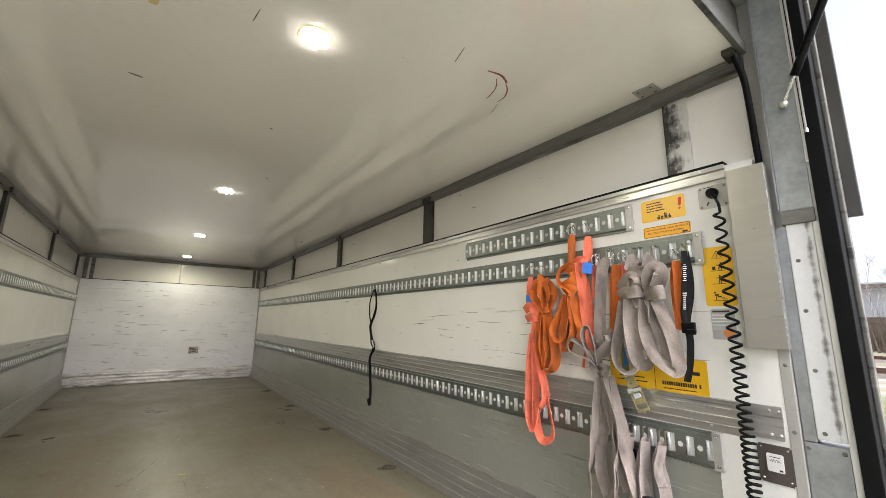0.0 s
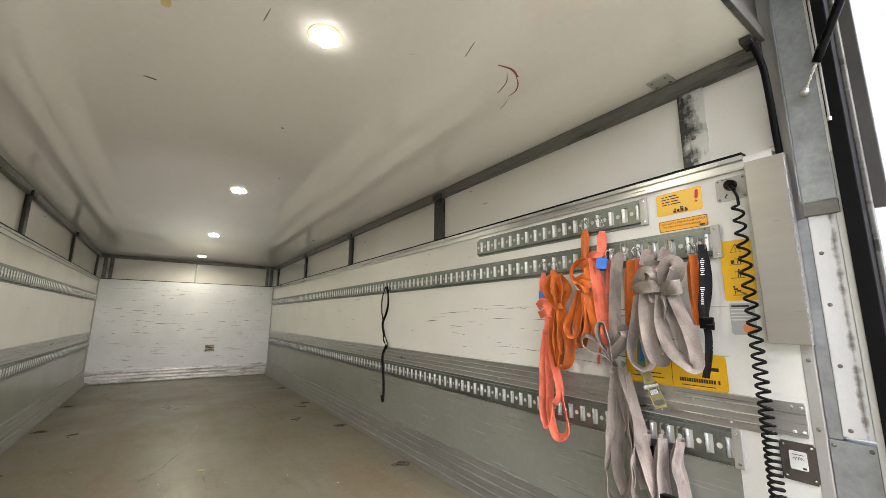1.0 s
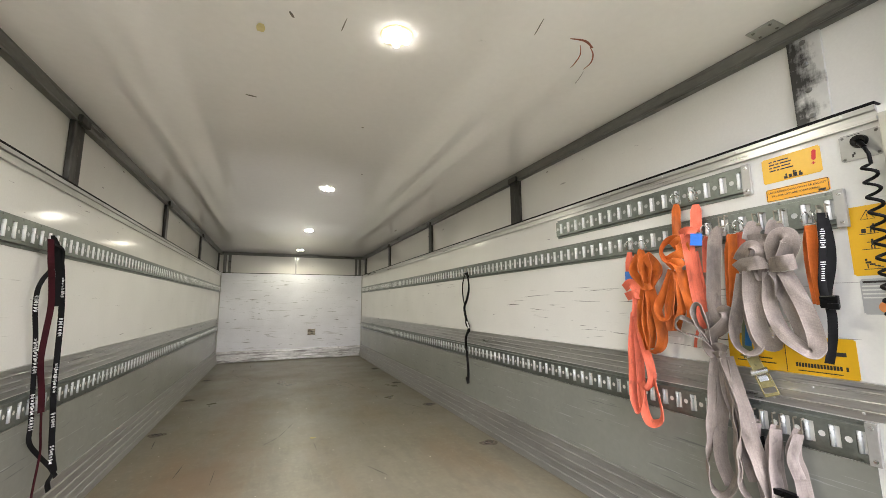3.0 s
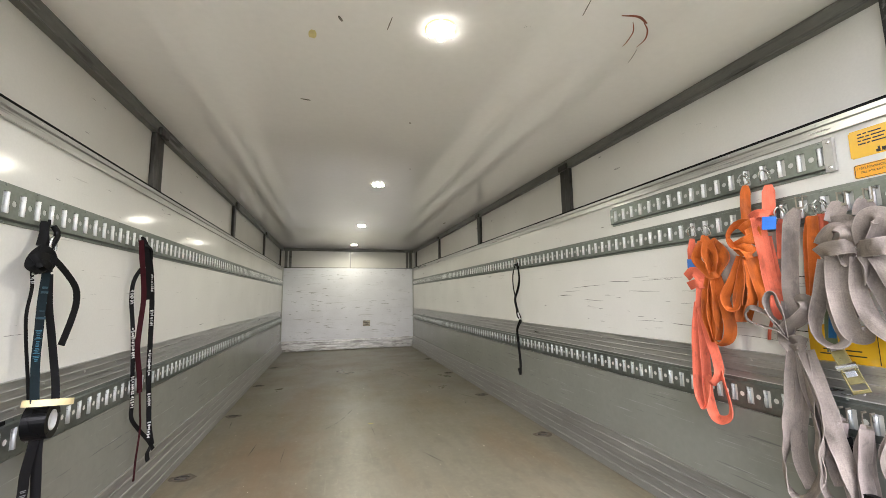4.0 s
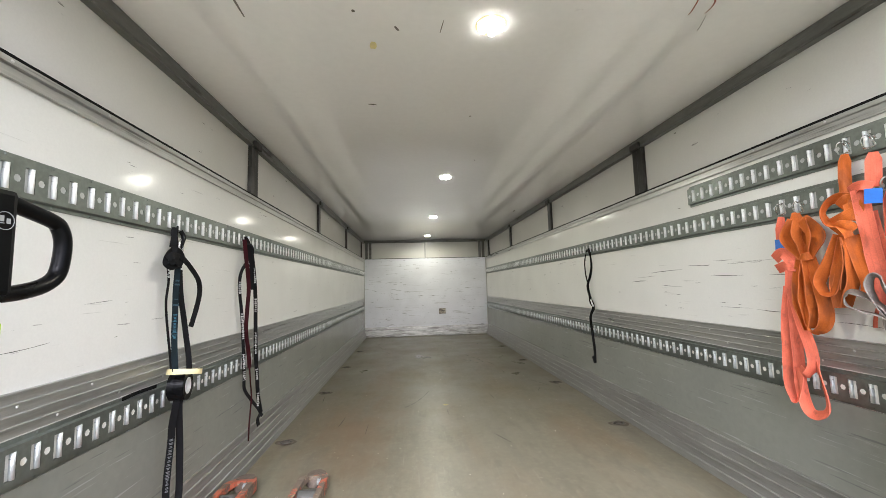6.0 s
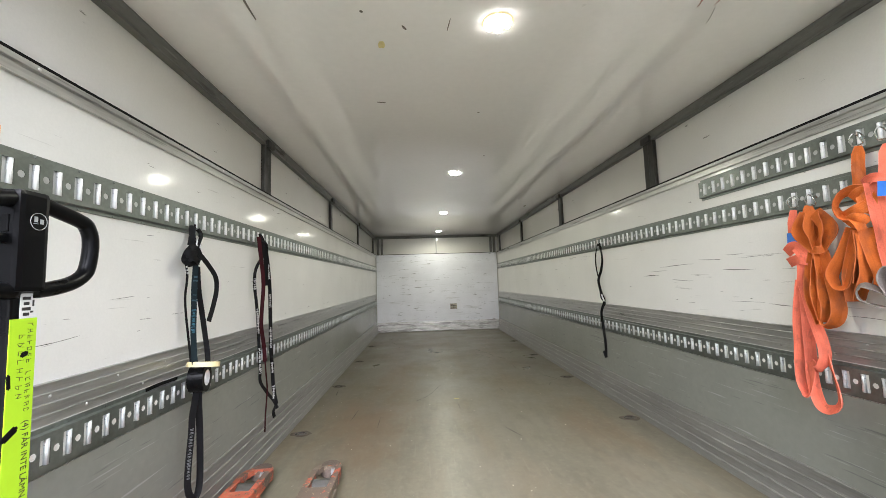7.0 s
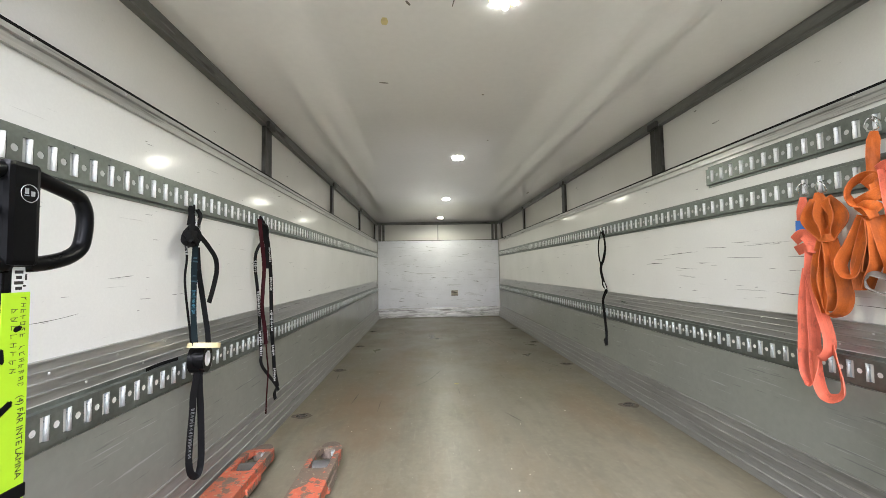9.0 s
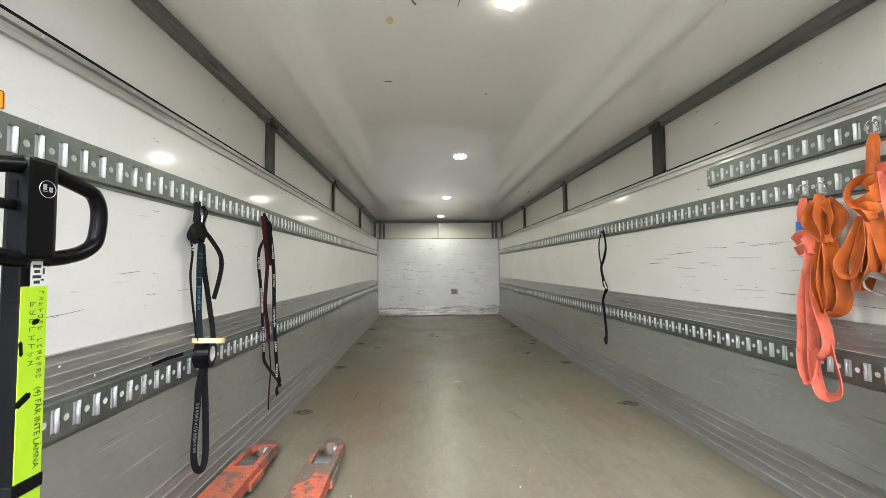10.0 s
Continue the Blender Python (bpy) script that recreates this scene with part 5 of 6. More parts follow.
for g in (-1, 1):
    part("side_plate", rat(0.016, 0.0035, 0.075, 0.0, g * 0.0155, -0.022), brass_zinc, rt)
    part("lever_arm", rat(0.010, 0.0035, 0.085, -0.006, g * 0.0195, 0.035), brass_zinc, rt)
part("base_plate", rat(0.003, 0.030, 0.056, 0.006, 0.0, -0.022), brass_zinc, rt)
part("lever_plate", rat(0.003, 0.034, 0.034, -0.008, 0.0, 0.034), brass_zinc, rt)
part("lever_grip", rat(0.012, 0.042, 0.010, -0.006, 0.0, 0.074), brass_zinc, rt)
part("pawl", rat(0.012, 0.026, 0.018, -0.006, 0.0, 0.022), steel, rt)
bm = cyl(bmesh.new(), (0, -0.024, 0), (0, 0.024, 0), 0.0115, 14)
bmesh.ops.transform(bm, matrix=rm, verts=bm.verts)
part("spool", bm, steel, rt)
part("cross_bolt", rat(0.008, 0.038, 0.008, 0.0, 0.0, -0.052), steel, rt)
part("blue_webbing", ribbon(bmesh.new(), [(0.704, 0.925, 0.034), (0.706, 0.880, 0.040), (0.710, 0.835, 0.042)], 0.018, 1), webbing("blue_webbing", (0.02, 0.10, 0.24)), rt, "blue strap end")

for y, w, pts in ((0.716, 0.042, [(0.714, 0.590, 0.030), (0.730, 0.519, 0.034), (0.715, 0.427, 0.040), (0.702, 0.337, 0.042), (0.704, 0.235, 0.042)]),
                  (0.659, 0.052, [(0.660, 0.585, 0.030), (0.674, 0.477, 0.036), (0.668, 0.369, 0.040), (0.670, 0.242, 0.040)]),
                  (0.601, 0.044, [(0.599, 0.588, 0.030), (0.618, 0.512, 0.036), (0.604, 0.455, 0.040), (0.597, 0.374, 0.040), (0.598, 0.270, 0.040)])):
    t = strap("short dirty grey strap hooked into the lower track")
    web(t, pts, w, 0, pink_grey)
    web(t, [(p[0] - 0.004, p[1] - 0.012, p[2] + 0.012) for p in pts[:3]], w * 0.8, 25, pink_grey)
    flat_hook(t, 1, y, 0.600, 0.028)
    if y == 0.659:
        part("keeper", block((1.170, 0.609, 0.375), (1.196, 0.677, 0.393), 0.003), black_plastic, t)
        part("black_webbing", ribbon(bmesh.new(), [(0.715, 0.534, 0.024), (0.711, 0.461, 0.026), (0.702, 0.392, 0.03), (0.705, 0.325, 0.03)], 0.022, 1, 35, 0, wave=1.0), black_web, t, "black strap end behind")

# thin black strap further in
t = strap("thin twisted black strap hanging between both tracks")
web(t, [(2.921, 1.266, 0.024), (2.896, 1.127, 0.022), (2.93, 1.034, 0.022), (2.985, 0.948, 0.024), (2.947, 0.845, 0.024), (2.899, 0.78, 0.026), (2.953, 0.684, 0.03), (2.929, 0.569, 0.034), (2.923, 0.437, 0.026), (2.935, 0.316, 0.022)], 0.022, 15, black_web, 1, 50)
web(t, [(2.948, 1.258, 0.03), (3.008, 1.15, 0.028), (3.005, 1.044, 0.026), (2.971, 0.965, 0.028), (2.962, 0.879, 0.028)], 0.011, 0, black_web, 1, 50)
web(t, [(2.961, 0.879, 0.03), (2.935, 0.803, 0.032), (2.874, 0.765, 0.032), (2.932, 0.702, 0.034), (2.936, 0.602, 0.036)], 0.013, -20, black_web, 1, 50)
web(t, [(2.952, 1.255, 0.032), (2.9, 1.237, 0.036), (2.888, 1.212, 0.032)], 0.022, 0, black_web, 1, 50)
web(t, [(2.961, 0.364, 0.026), (2.927, 0.314, 0.026)], 0.022, 0, black_web, 1, 50)
flat_hook(t, 1, 2.948, 1.285)
part("print", ribbon(bmesh.new(), [(2.924, 0.834, 0.034), (2.878, 0.779, 0.036)], 0.010, 1, 50, -20, 0.004), white_ink, t, "faded white print")

# lanyards on the opposite wall
grey_ink = M("grey_ink", (0.16, 0.165, 0.17), 0.6, var=0.05)


def print_run(bm, pts, z_hi, z_lo, width, face, twist, seed):
    """Letter-sized strokes across a strap, from z_hi down to z_lo, just proud of it."""
    rng = random.Random(seed)
    line = sorted(((-p.x, p.y, p.z) for p in spline([(-(1.235 - d), y, z) for y, z, d in pts], 12)), key=lambda p: p[2])
    zs = [p[2] for p in line]
    z = z_hi
    while z > z_lo:
        for dz, wd in ((0.0, rng.choice((1.0, 0.55))), (0.0042, rng.choice((0.5, 1.0, 0.8)))):
            q = [z - dz, z - dz - 0.0022]
            y, x = np.interp(q, zs, [p[1] for p in line]), np.interp(q, zs, [p[0] for p in line])
            ribbon(bm, [(y[0], q[0], 1.235 - x[0]), (y[1], q[1], 1.235 - x[1])], width * wd, -1, face, twist, 0.0052, 2)
        z -= rng.choice((0.0095, 0.0105, 0.0125))
    return bm


teal_line = [(1.307, 1.101, 0.052), (1.313, 1.068, 0.052), (1.302, 0.989, 0.055), (1.301, 0.901, 0.056), (1.294, 0.821, 0.06), (1.283, 0.75, 0.07), (1.274, 0.694, 0.08)]
left_line = [(1.278, 1.081, 0.036), (1.291, 1.026, 0.034), (1.284, 0.953, 0.032), (1.291, 0.887, 0.032), (1.301, 0.806, 0.036), (1.299, 0.748, 0.045), (1.291, 0.691, 0.056)]
t = strap("bundle of black and teal lanyards knotted round a carabiner", "lanyard_bundle", "lanyards on the track")
web(t, [(1.33, 1.237, 0.022), (1.329, 1.203, 0.026), (1.303, 1.154, 0.036)], 0.034, 0, black_web, -1, 55)
web(t, [(1.356, 1.245, 0.022), (1.335, 1.203, 0.03), (1.339, 1.15, 0.036)], 0.019, 30, black_web, -1, 55)
web(t, [(1.312, 1.151, 0.04), (1.252, 1.119, 0.054), (1.234, 1.089, 0.058), (1.267, 1.08, 0.058), (1.316, 1.094, 0.05)], 0.039, 15, black_web, -1, 55)
web(t, [(1.273, 1.143, 0.054), (1.29, 1.137, 0.064), (1.315, 1.113, 0.062), (1.302, 1.082, 0.058)], 0.042, 15, black_web, -1, 55)
web(t, [(1.229, 1.106, 0.062), (1.244, 1.118, 0.074), (1.306, 1.117, 0.064)], 0.039, 0, black_web, -1, 55)
web(t, [(1.245, 1.089, 0.064), (1.259, 1.099, 0.074), (1.312, 1.089, 0.064)], 0.032, 10, black_web, -1, 55)
web(t, [(1.3, 1.138, 0.05), (1.287, 1.107, 0.052), (1.306, 1.071, 0.05)], 0.065, 0, black_web, -1, 55)
web(t, [(1.292, 1.13, 0.06), (1.321, 1.113, 0.066), (1.386, 1.075, 0.064), (1.448, 1.029, 0.06), (1.459, 0.976, 0.06), (1.439, 0.908, 0.058), (1.411, 0.843, 0.055)], 0.032, 25, black_web, -1, 55)
web(t, [(1.313, 1.116, 0.06), (1.348, 1.104, 0.06), (1.377, 1.086, 0.058)], 0.011, 0, black_web, -1, 55)
web(t, left_line, 0.017, 50, black_web, -1, 55)
web(t, [(1.33, 1.069, 0.05), (1.332, 0.974, 0.056), (1.355, 0.882, 0.058), (1.368, 0.797, 0.064), (1.367, 0.736, 0.074), (1.358, 0.677, 0.084)], 0.031, 12, black_web, -1, 55)
part("teal_webbing", ribbon(bmesh.new(), teal_line, 0.020, -1, 55, 0), teal_web, t, "black and teal printed lanyard")
tagged(part("print", print_run(bmesh.new(), teal_line, 0.900, 0.815, 0.014, 55, 0, 1), blue_ink, t, "teal printed marks"), kind="stuff")
bm = bmesh.new()
for k in (0, 1, 3, 4, 6, 8):
    z = 1.030 - 0.0115 * k - 0.003 * (k % 2)
    ribbon(bm, [(1.3065 - 0.0006 * k, z, 0.0575), (1.3055 - 0.0006 * k, z - 0.006, 0.0575)], 0.012 + 0.004 * (k % 3), -1, 55, 0, 0.0022, 2)
tagged(part("pattern", bm, M("deep_teal_pattern", (0.006, 0.035, 0.05), 0.7, var=0.3, vscale=60), t, "faded teal pattern"), kind="stuff")
tagged(part("print", print_run(bmesh.new(), left_line, 1.080, 1.045, 0.011, 55, 50, 2), white_ink, t, "white printed marks"), kind="stuff")
bm = tube(bmesh.new(), [(-1.195, 1.352 + 0.013 * math.cos(k * 0.7), 1.163 + 0.026 * math.sin(k * 0.7)) for k in range(10)], 0.004, 7)
part("carabiner", bm, steel, t, smooth=True)
part("clip", tube(bmesh.new(), [(-1.20, 1.352, 1.225), (-1.193, 1.362, 1.205), (-1.193, 1.355, 1.180), (-1.20, 1.345, 1.150)], 0.009, 8), black_plastic, t, smooth=True)

ring = thing("masking_tape_roll", "cream masking tape roll hanging flat on the lanyards", "tape roll", at=(-1.150, 1.324, 0.684))
bm = bmesh.new()
n = 36
loops = []
for r, z in ((0.045, -0.0095), (0.057, -0.0095), (0.057, 0.0095), (0.045, 0.0095)):
    loops.append([bm.verts.new((r * math.cos(2 * math.pi * k / n), r * math.sin(2 * math.pi * k / n), z)) for k in range(n)])
for i in range(4):
    a, b = loops[i], loops[(i + 1) % 4]
    for k in range(n):
        bm.faces.new((a[k], a[(k + 1) % n], b[(k + 1) % n], b[k]))
part("tape", bm, cream_tape, ring, smooth=False)
ring.rotation_euler = (radians(-11), radians(0.7), 0)

roll = thing("black_tape_roll", "black gaffer tape roll hanging upright below the cream one", "tape roll", at=(-1.165, 1.325, 0.632))
roll.rotation_euler = (0, radians(4), radians(-80))
bm = bmesh.new()
loops = []
for r, y in ((0.030, -0.027), (0.052, -0.027), (0.052, 0.027), (0.030, 0.027)):
    loops.append([bm.verts.new((r * math.cos(2 * math.pi * k / n), y, r * math.sin(2 * math.pi * k / n))) for k in range(n)])
for i in range(4):
    a, b = loops[i], loops[(i + 1) % 4]
    for k in range(n):
        bm.faces.new((a[k], a[(k + 1) % n], b[(k + 1) % n], b[k]))
part("tape", bm, black_plastic, roll)
bm = bmesh.new()
loops = [[bm.verts.new((r * math.cos(2 * math.pi * k / n), y, r * math.sin(2 * math.pi * k / n))) for k in range(n)] for r, y in ((0.0250, -0.0275), (0.0298, -0.0275), (0.0298, 0.0275), (0.0250, 0.0275))]
for i in range(4):
    a, b = loops[i], loops[(i + 1) % 4]
    for k in range(n):
        bm.faces.new((a[k], a[(k + 1) % n], b[(k + 1) % n], b[k]))
cyl(bm, (0, -0.016, 0), (0, 0.016, 0), 0.025, 24)
part("core", bm, card_white, roll, "white cardboard core stuffed with paper")

loop_line = [(1.312, 0.640, 0.072), (1.310, 0.569, 0.066), (1.308, 0.495, 0.056), (1.312, 0.435, 0.052), (1.302, 0.334, 0.050), (1.297, 0.250, 0.050), (1.312, 0.198, 0.052),
             (1.344, 0.180, 0.056), (1.363, 0.225, 0.058), (1.358, 0.335, 0.060), (1.348, 0.438, 0.062), (1.326, 0.554, 0.068), (1.324, 0.640, 0.072)]
t = strap("black strap loop with grey print hanging through the tape roll", "strap_loop", "lanyards on the track")
web(t, loop_line, 0.038, 18, black_web, -1, 55)
tagged(part("print", print_run(bmesh.new(), loop_line[:6], 0.445, 0.270, 0.013, 55, 18, 3), grey_ink, t, "grey printed marks"), kind="stuff")

right_line = [(1.994, 1.279, 0.026), (2.012, 1.238, 0.036), (2.046, 1.163, 0.04), (2.08, 1.054, 0.04), (2.101, 0.931, 0.04), (2.11, 0.773, 0.04), (2.12, 0.616, 0.04), (2.144, 0.49, 0.04), (2.16, 0.374, 0.042), (2.203, 0.267, 0.044)]
inner_line = [(2.002, 1.182, 0.036), (1.986, 1.143, 0.034), (1.936, 1.097, 0.032), (1.912, 1.05, 0.03), (1.913, 0.977, 0.03), (1.939, 0.883, 0.03), (1.96, 0.778, 0.03), (1.976, 0.65, 0.03), (1.993, 0.522, 0.03), (1.998, 0.453, 0.03), (2.073, 0.381, 0.032), (2.176, 0.298, 0.036), (2.233, 0.236, 0.04)]
t = strap("pair of black and dark red printed lanyards on one hook", "lanyard_pair", "lanyards on the track")
web(t, right_line, 0.034, 5, black_web, -1, 55)
web(t, inner_line, 0.027, 15, black_web, -1, 55)
web(t, [(1.983, 1.284, 0.024), (1.982, 1.212, 0.044), (2.015, 1.117, 0.048), (2.032, 0.987, 0.046)], 0.035, 0, black_web, -1, 55)
web(t, [(1.946, 1.241, 0.05), (2.015, 1.227, 0.052), (2.031, 1.151, 0.05)], 0.016, 20, black_web, -1, 55)
web(t, [(2.18, 0.263, 0.046), (2.15, 0.239, 0.046), (2.165, 0.204, 0.046)], 0.035, 30, black_web, -1, 55)
part("red_webbing", ribbon(bmesh.new(), [(1.949, 1.263, 0.034), (1.927, 1.175, 0.052), (1.963, 1.093, 0.048), (1.999, 0.987, 0.042), (1.995, 0.88, 0.038), (1.99, 0.764, 0.036), (2.028, 0.642, 0.036), (2.045, 0.554, 0.036)], 0.021, -1, 55, 5), red_web, t, "dark red lanyard")
part("cord", tube(bmesh.new(), [(-1.199, 2.045, 0.564), (-1.199, 2.062, 0.475), (-1.199, 2.079, 0.385), (-1.199, 2.058, 0.252), (-1.199, 2.051, 0.16)], 0.0045, 6), red_web, t, smooth=True)
for run, spans, seed in ((right_line, ((1.11, 1.03), (0.935, 0.865), (0.74, 0.62), (0.53, 0.47), (0.39, 0.32)), 5), (inner_line, ((1.03, 0.97), (0.86, 0.73), (0.64, 0.56), (0.55, 0.49)), 6)):
    bm = bmesh.new()
    for k, (hi, lo) in enumerate(spans):
        print_run(bm, run[1:9] if seed == 5 else run[3:10], hi, lo, 0.014, 55, 5 if seed == 5 else 15, seed * 10 + k)
    tagged(part("print", bm, white_ink, t, "white printed marks"), kind="stuff")


bit = thing("black_tape_piece", "piece of black tape stuck along the lower track", "tape")
part("tape", ribbon(bmesh.new(), [(1.13, 0.640, 0.0005), (1.20, 0.643, 0.0005), (1.30, 0.640, 0.0005)], 0.012, -1, 0, 0, 0.002), rubber, bit)
leaf = thing("dry_leaf", "small yellow dry leaf lying on the floor", "leaf", at=(-0.028, 3.056, 0.002))
bm = bmesh.new()
bmesh.ops.create_circle(bm, cap_ends=True, segments=9, radius=1, matrix=Matrix.Diagonal((0.022, 0.013, 1, 1)))
for k, v in enumerate(bm.verts):
    v.co.z = 0.004 * (k % 2)
part("blade", bm, M("yellow_leaf", (0.42, 0.36, 0.14), 0.6, var=0.2, vscale=40), leaf)
random.seed(21)
bm = bmesh.new()
for k in range(90):
    x, y, r = random.uniform(-1.15, 1.15), random.uniform(1.2, 6.8), random.uniform(0.0015, 0.0045)
    bmesh.ops.create_icosphere(bm, subdivisions=1, radius=r, matrix=Matrix.Translation((x, y, r * 0.6)) @ Matrix.Diagonal((1, random.uniform(0.6, 1.8), 0.6, 1)))
tagged(link("crumbs", bm, M("pale_crumbs", (0.5, 0.47, 0.40), 0.8, var=0.4, vscale=8)), "scattered pale crumbs of dirt on the floor", "dirt", kind="stuff")
bm = bmesh.new()
for k in range(26):
    x, y = random.uniform(-1.1, 1.1), random.uniform(1.3, 6.9)
    a, ln = random.uniform(-0.5, 0.5) + math.pi / 2, random.uniform(0.05, 0.35)
    d = Vector((math.cos(a), math.sin(a), 0))
    w = Vector((-d.y, d.x, 0)) * random.uniform(0.0015, 0.004)
    p0 = Vector((x, y, 0.0006))
    bm.faces.new([bm.verts.new(q) for q in (p0, p0 + d * ln * 0.5 + w, p0 + d * ln, p0 + d * ln * 0.5 - w)])
for run in (((0.30, 5.05), (0.42, 4.98), (0.53, 4.72)), ((0.44, 5.35), (0.56, 5.02), (0.60, 4.80)), ((-0.15, 3.5), (-0.26, 3.2), (-0.36, 3.05))):
    line = spline([(x, y, 0.0007) for x, y in run], 6)
    for k, (a, b) in enumerate(zip(line, line[1:])):
        w = Vector((-(b - a).y, (b - a).x, 0)).normalized() * (0.002 + 0.0016 * math.sin(k * 1.9))
        bm.faces.new([bm.verts.new(q) for q in (a - w, b - w, b + w, a + w)])
tagged(part("scrapes", bm, stain, floor, "thin dark scrape marks"), kind="stuff")


# ---------------------------------------------------------------- pallet truck
jack = thing("pallet_truck", "hand pallet truck with worn orange forks and a black tiller", "pallet truck", at=(0, 0, 0))
CX = -0.935


def fork(x0, x1, y0, y1):
    """A fork blade with side skirts, a rounded tip and a roller opening."""
    bm = bmesh.new()
    n, zt = 12, 0.085
    xm, r = (x0 + x1) / 2, (x1 - x0) / 2
    hole = [(x0 + 0.026, y1 - 0.300), (x1 - 0.026, y1 - 0.300), (x1 - 0.028, y1 - 0.130), (x1 - 0.045, y1 - 0.088), (x0 + 0.045, y1 - 0.088), (x0 + 0.028, y1 - 0.130)]
    tip = [(xm + r * math.cos(a), y1 - 0.120 + 0.120 * math.sin(a)) for a in np.linspace(0, math.pi, n)]

    def f(*p):
        bm.faces.new([bm.verts.new(q) for q in p])

    def top(*p):
        f(*[(x, y, zt - max(0, (y - y1 + 0.12)) * 0.22) for x, y in p])

    top((x0, y0), (x1, y0), (x1, hole[1][1]), (x0, hole[0][1]))
    top((x0, hole[0][1]), hole[0], hole[5], (x0, hole[5][1]))
    top(hole[1], (x1, hole[1][1]), (x1, hole[2][1]), hole[2])
    top(hole[2], (x1, hole[2][1]), *tip[1:n // 2], ((hole[3][0]), hole[3][1]))
    top(hole[3], tip[n // 2 - 1], tip[n // 2], hole[4])
    top(hole[4], *tip[n // 2:-1], (x0, hole[5][1]), hole[5])
    edge = [(x1, y0), (x1, hole[2][1]), *tip[1:-1], (x0, hole[5][1]), (x0, y0)]
    for (ax, ay), (bx, by) in zip(edge, edge[1:]):
        za, zb = [zt - max(0, (y - y1 + 0.12)) * 0.22 for y in (ay, by)]
        f((ax, ay, za), (bx, by, zb), (bx, by, zb - 0.05), (ax, ay, za - 0.05))
    for (ax, ay), (bx, by) in zip(hole, hole[1:] + hole[:1]):
        f((ax, ay, zt - max(0, ay - y1 + 0.12) * 0.22), (bx, by, zt - max(0, by - y1 + 0.12) * 0.22), (bx, by, zt - 0.03), (ax, ay, zt - 0.03))
    f((x0, y0, zt), (x1, y0, zt), (x1, y0, zt - 0.05), (x0, y0, zt - 0.05))
    bmesh.ops.remove_doubles(bm, verts=bm.verts, dist=0.0005)
    return bm


for x0, x1 in ((-1.184, -1.047), (-0.844, -0.707)):
    fk = part("fork", fork(x0, x1, 0.62, 1.860), fork_paint, jack, "chipped orange steel fork")
    xm = (x0 + x1) / 2
    roller = part("roller", cyl(bmesh.new(), (xm - 0.040, 1.640, 0.040), (xm + 0.040, 1.640, 0.040), 0.039, 32), nylon, fk, "worn grey nylon load roller", smooth=True)
    roller.data.set_sharp_from_angle(angle=radians(50))
    bm = cyl(bmesh.new(), (xm + 0.02, 1.742, 0.066), (xm + 0.045, 1.742, 0.066), 0.014, 10)
    part("axle", bm, galv, fk)
    part("nose", cyl(bmesh.new(), (xm, 1.815, 0.026), (xm, 1.815, 0.0715), 0.050, 20, 0.044), nose_dirt, fk, "dirt-dark fork nose")
    part("side_rib", block((x1 - 0.012, 1.46, 0.02), (x1 + 0.010, 1.60, 0.055), 0.006), fork_paint, fk)
part("yoke", block((-1.186, 0.50, 0.06), (-0.704, 0.64, 0.22), 0.015), fork_paint, jack)
part("pump", cyl(bmesh.new(), (CX, 0.43, 0.10), (CX, 0.43, 0.42), 0.055, 24), fork_paint, jack, smooth=False)
part("pump_head", block((CX - 0.075, 0.36, 0.09), (CX + 0.075, 0.50, 0.20), 0.02), black_plastic, jack)
for g in (-1, 1):
    part("steer_wheel", cyl(bmesh.new(), (CX + g * 0.03, 0.43, 0.09), (CX + g * 0.085, 0.43, 0.09), 0.09, 28), rubber, jack)
TX, TY = -0.935, 0.379    # the tiller stands turned towards the middle of the floor
part("tiller", block((TX - 0.016, TY - 0.021, 0.30), (TX + 0.015, TY + 0.021, 1.02), 0.004), black_plastic, jack, "black steel tiller column")
part("tiller_foot", block((TX - 0.03, TY - 0.035, 0.28), (TX + 0.03, TY + 0.035, 0.42), 0.012), black_plastic, jack)
bm = cuboid(bmesh.new(), (TX - 0.012, TY - 0.027, 0.982), (TX + 0.027, TY + 0.025, 1.148), 0.009)
head = part("head", bm, black_plastic, jack, "black plastic tiller head")
for g in (-1, 1):
    bow = ((0.012, 1.134), (0.055, 1.125), (0.104, 1.113), (0.118, 1.102), (0.126, 1.080), (0.125, 1.046), (0.116, 1.016), (0.090, 0.998), (0.050, 0.988), (0.012, 0.984))
    bm = tube(bmesh.new(), [(TX + 0.010, TY + g * a, z) for a, z in bow], 0.0132, 12, 5)
    part("grip", bm, black_plastic, head, "looped black hand grip", smooth=True)
part("lever", block((TX - 0.002, TY - 0.10, 1.060), (TX + 0.012, TY - 0.02, 1.076), 0.004), black_plastic, head)
part("recess", block((TX + 0.000, TY - 0.0285, 1.078), (TX + 0.012, TY - 0.025, 1.106), 0.001), rubber, head)
fm = Matrix.Translation((TX + 0.0273, TY + 0.004, 1.098)) @ pose(0, 0, 0, 0, 0, 90) @ pose(0, 0, 0, 90)
bm = tube(bmesh.new(), [fm @ Vector((0.014 * math.cos(k * math.pi / 8), 0.014 * math.sin(k * math.pi / 8), 0)) for k in range(17)], 0.0005, 5, 1)
plate(bm, fm, 0.006, 0.009, 0.0004, 0, -0.005, 0.003)
plate(bm, fm, 0.006, 0.008, 0.0004, 0, 0.005, 0.0)
plate(bm, fm, 0.008, 0.0010, 0.0004, 0, -0.005, -0.004)
part("badge", bm, silver_label, head, "silver maker's badge")
fm = Matrix.Translation((TX + 0.0152, TY, 0.0)) @ pose(0, 0, 0, 0, 0, 90) @ pose(0, 0, 0, 90)
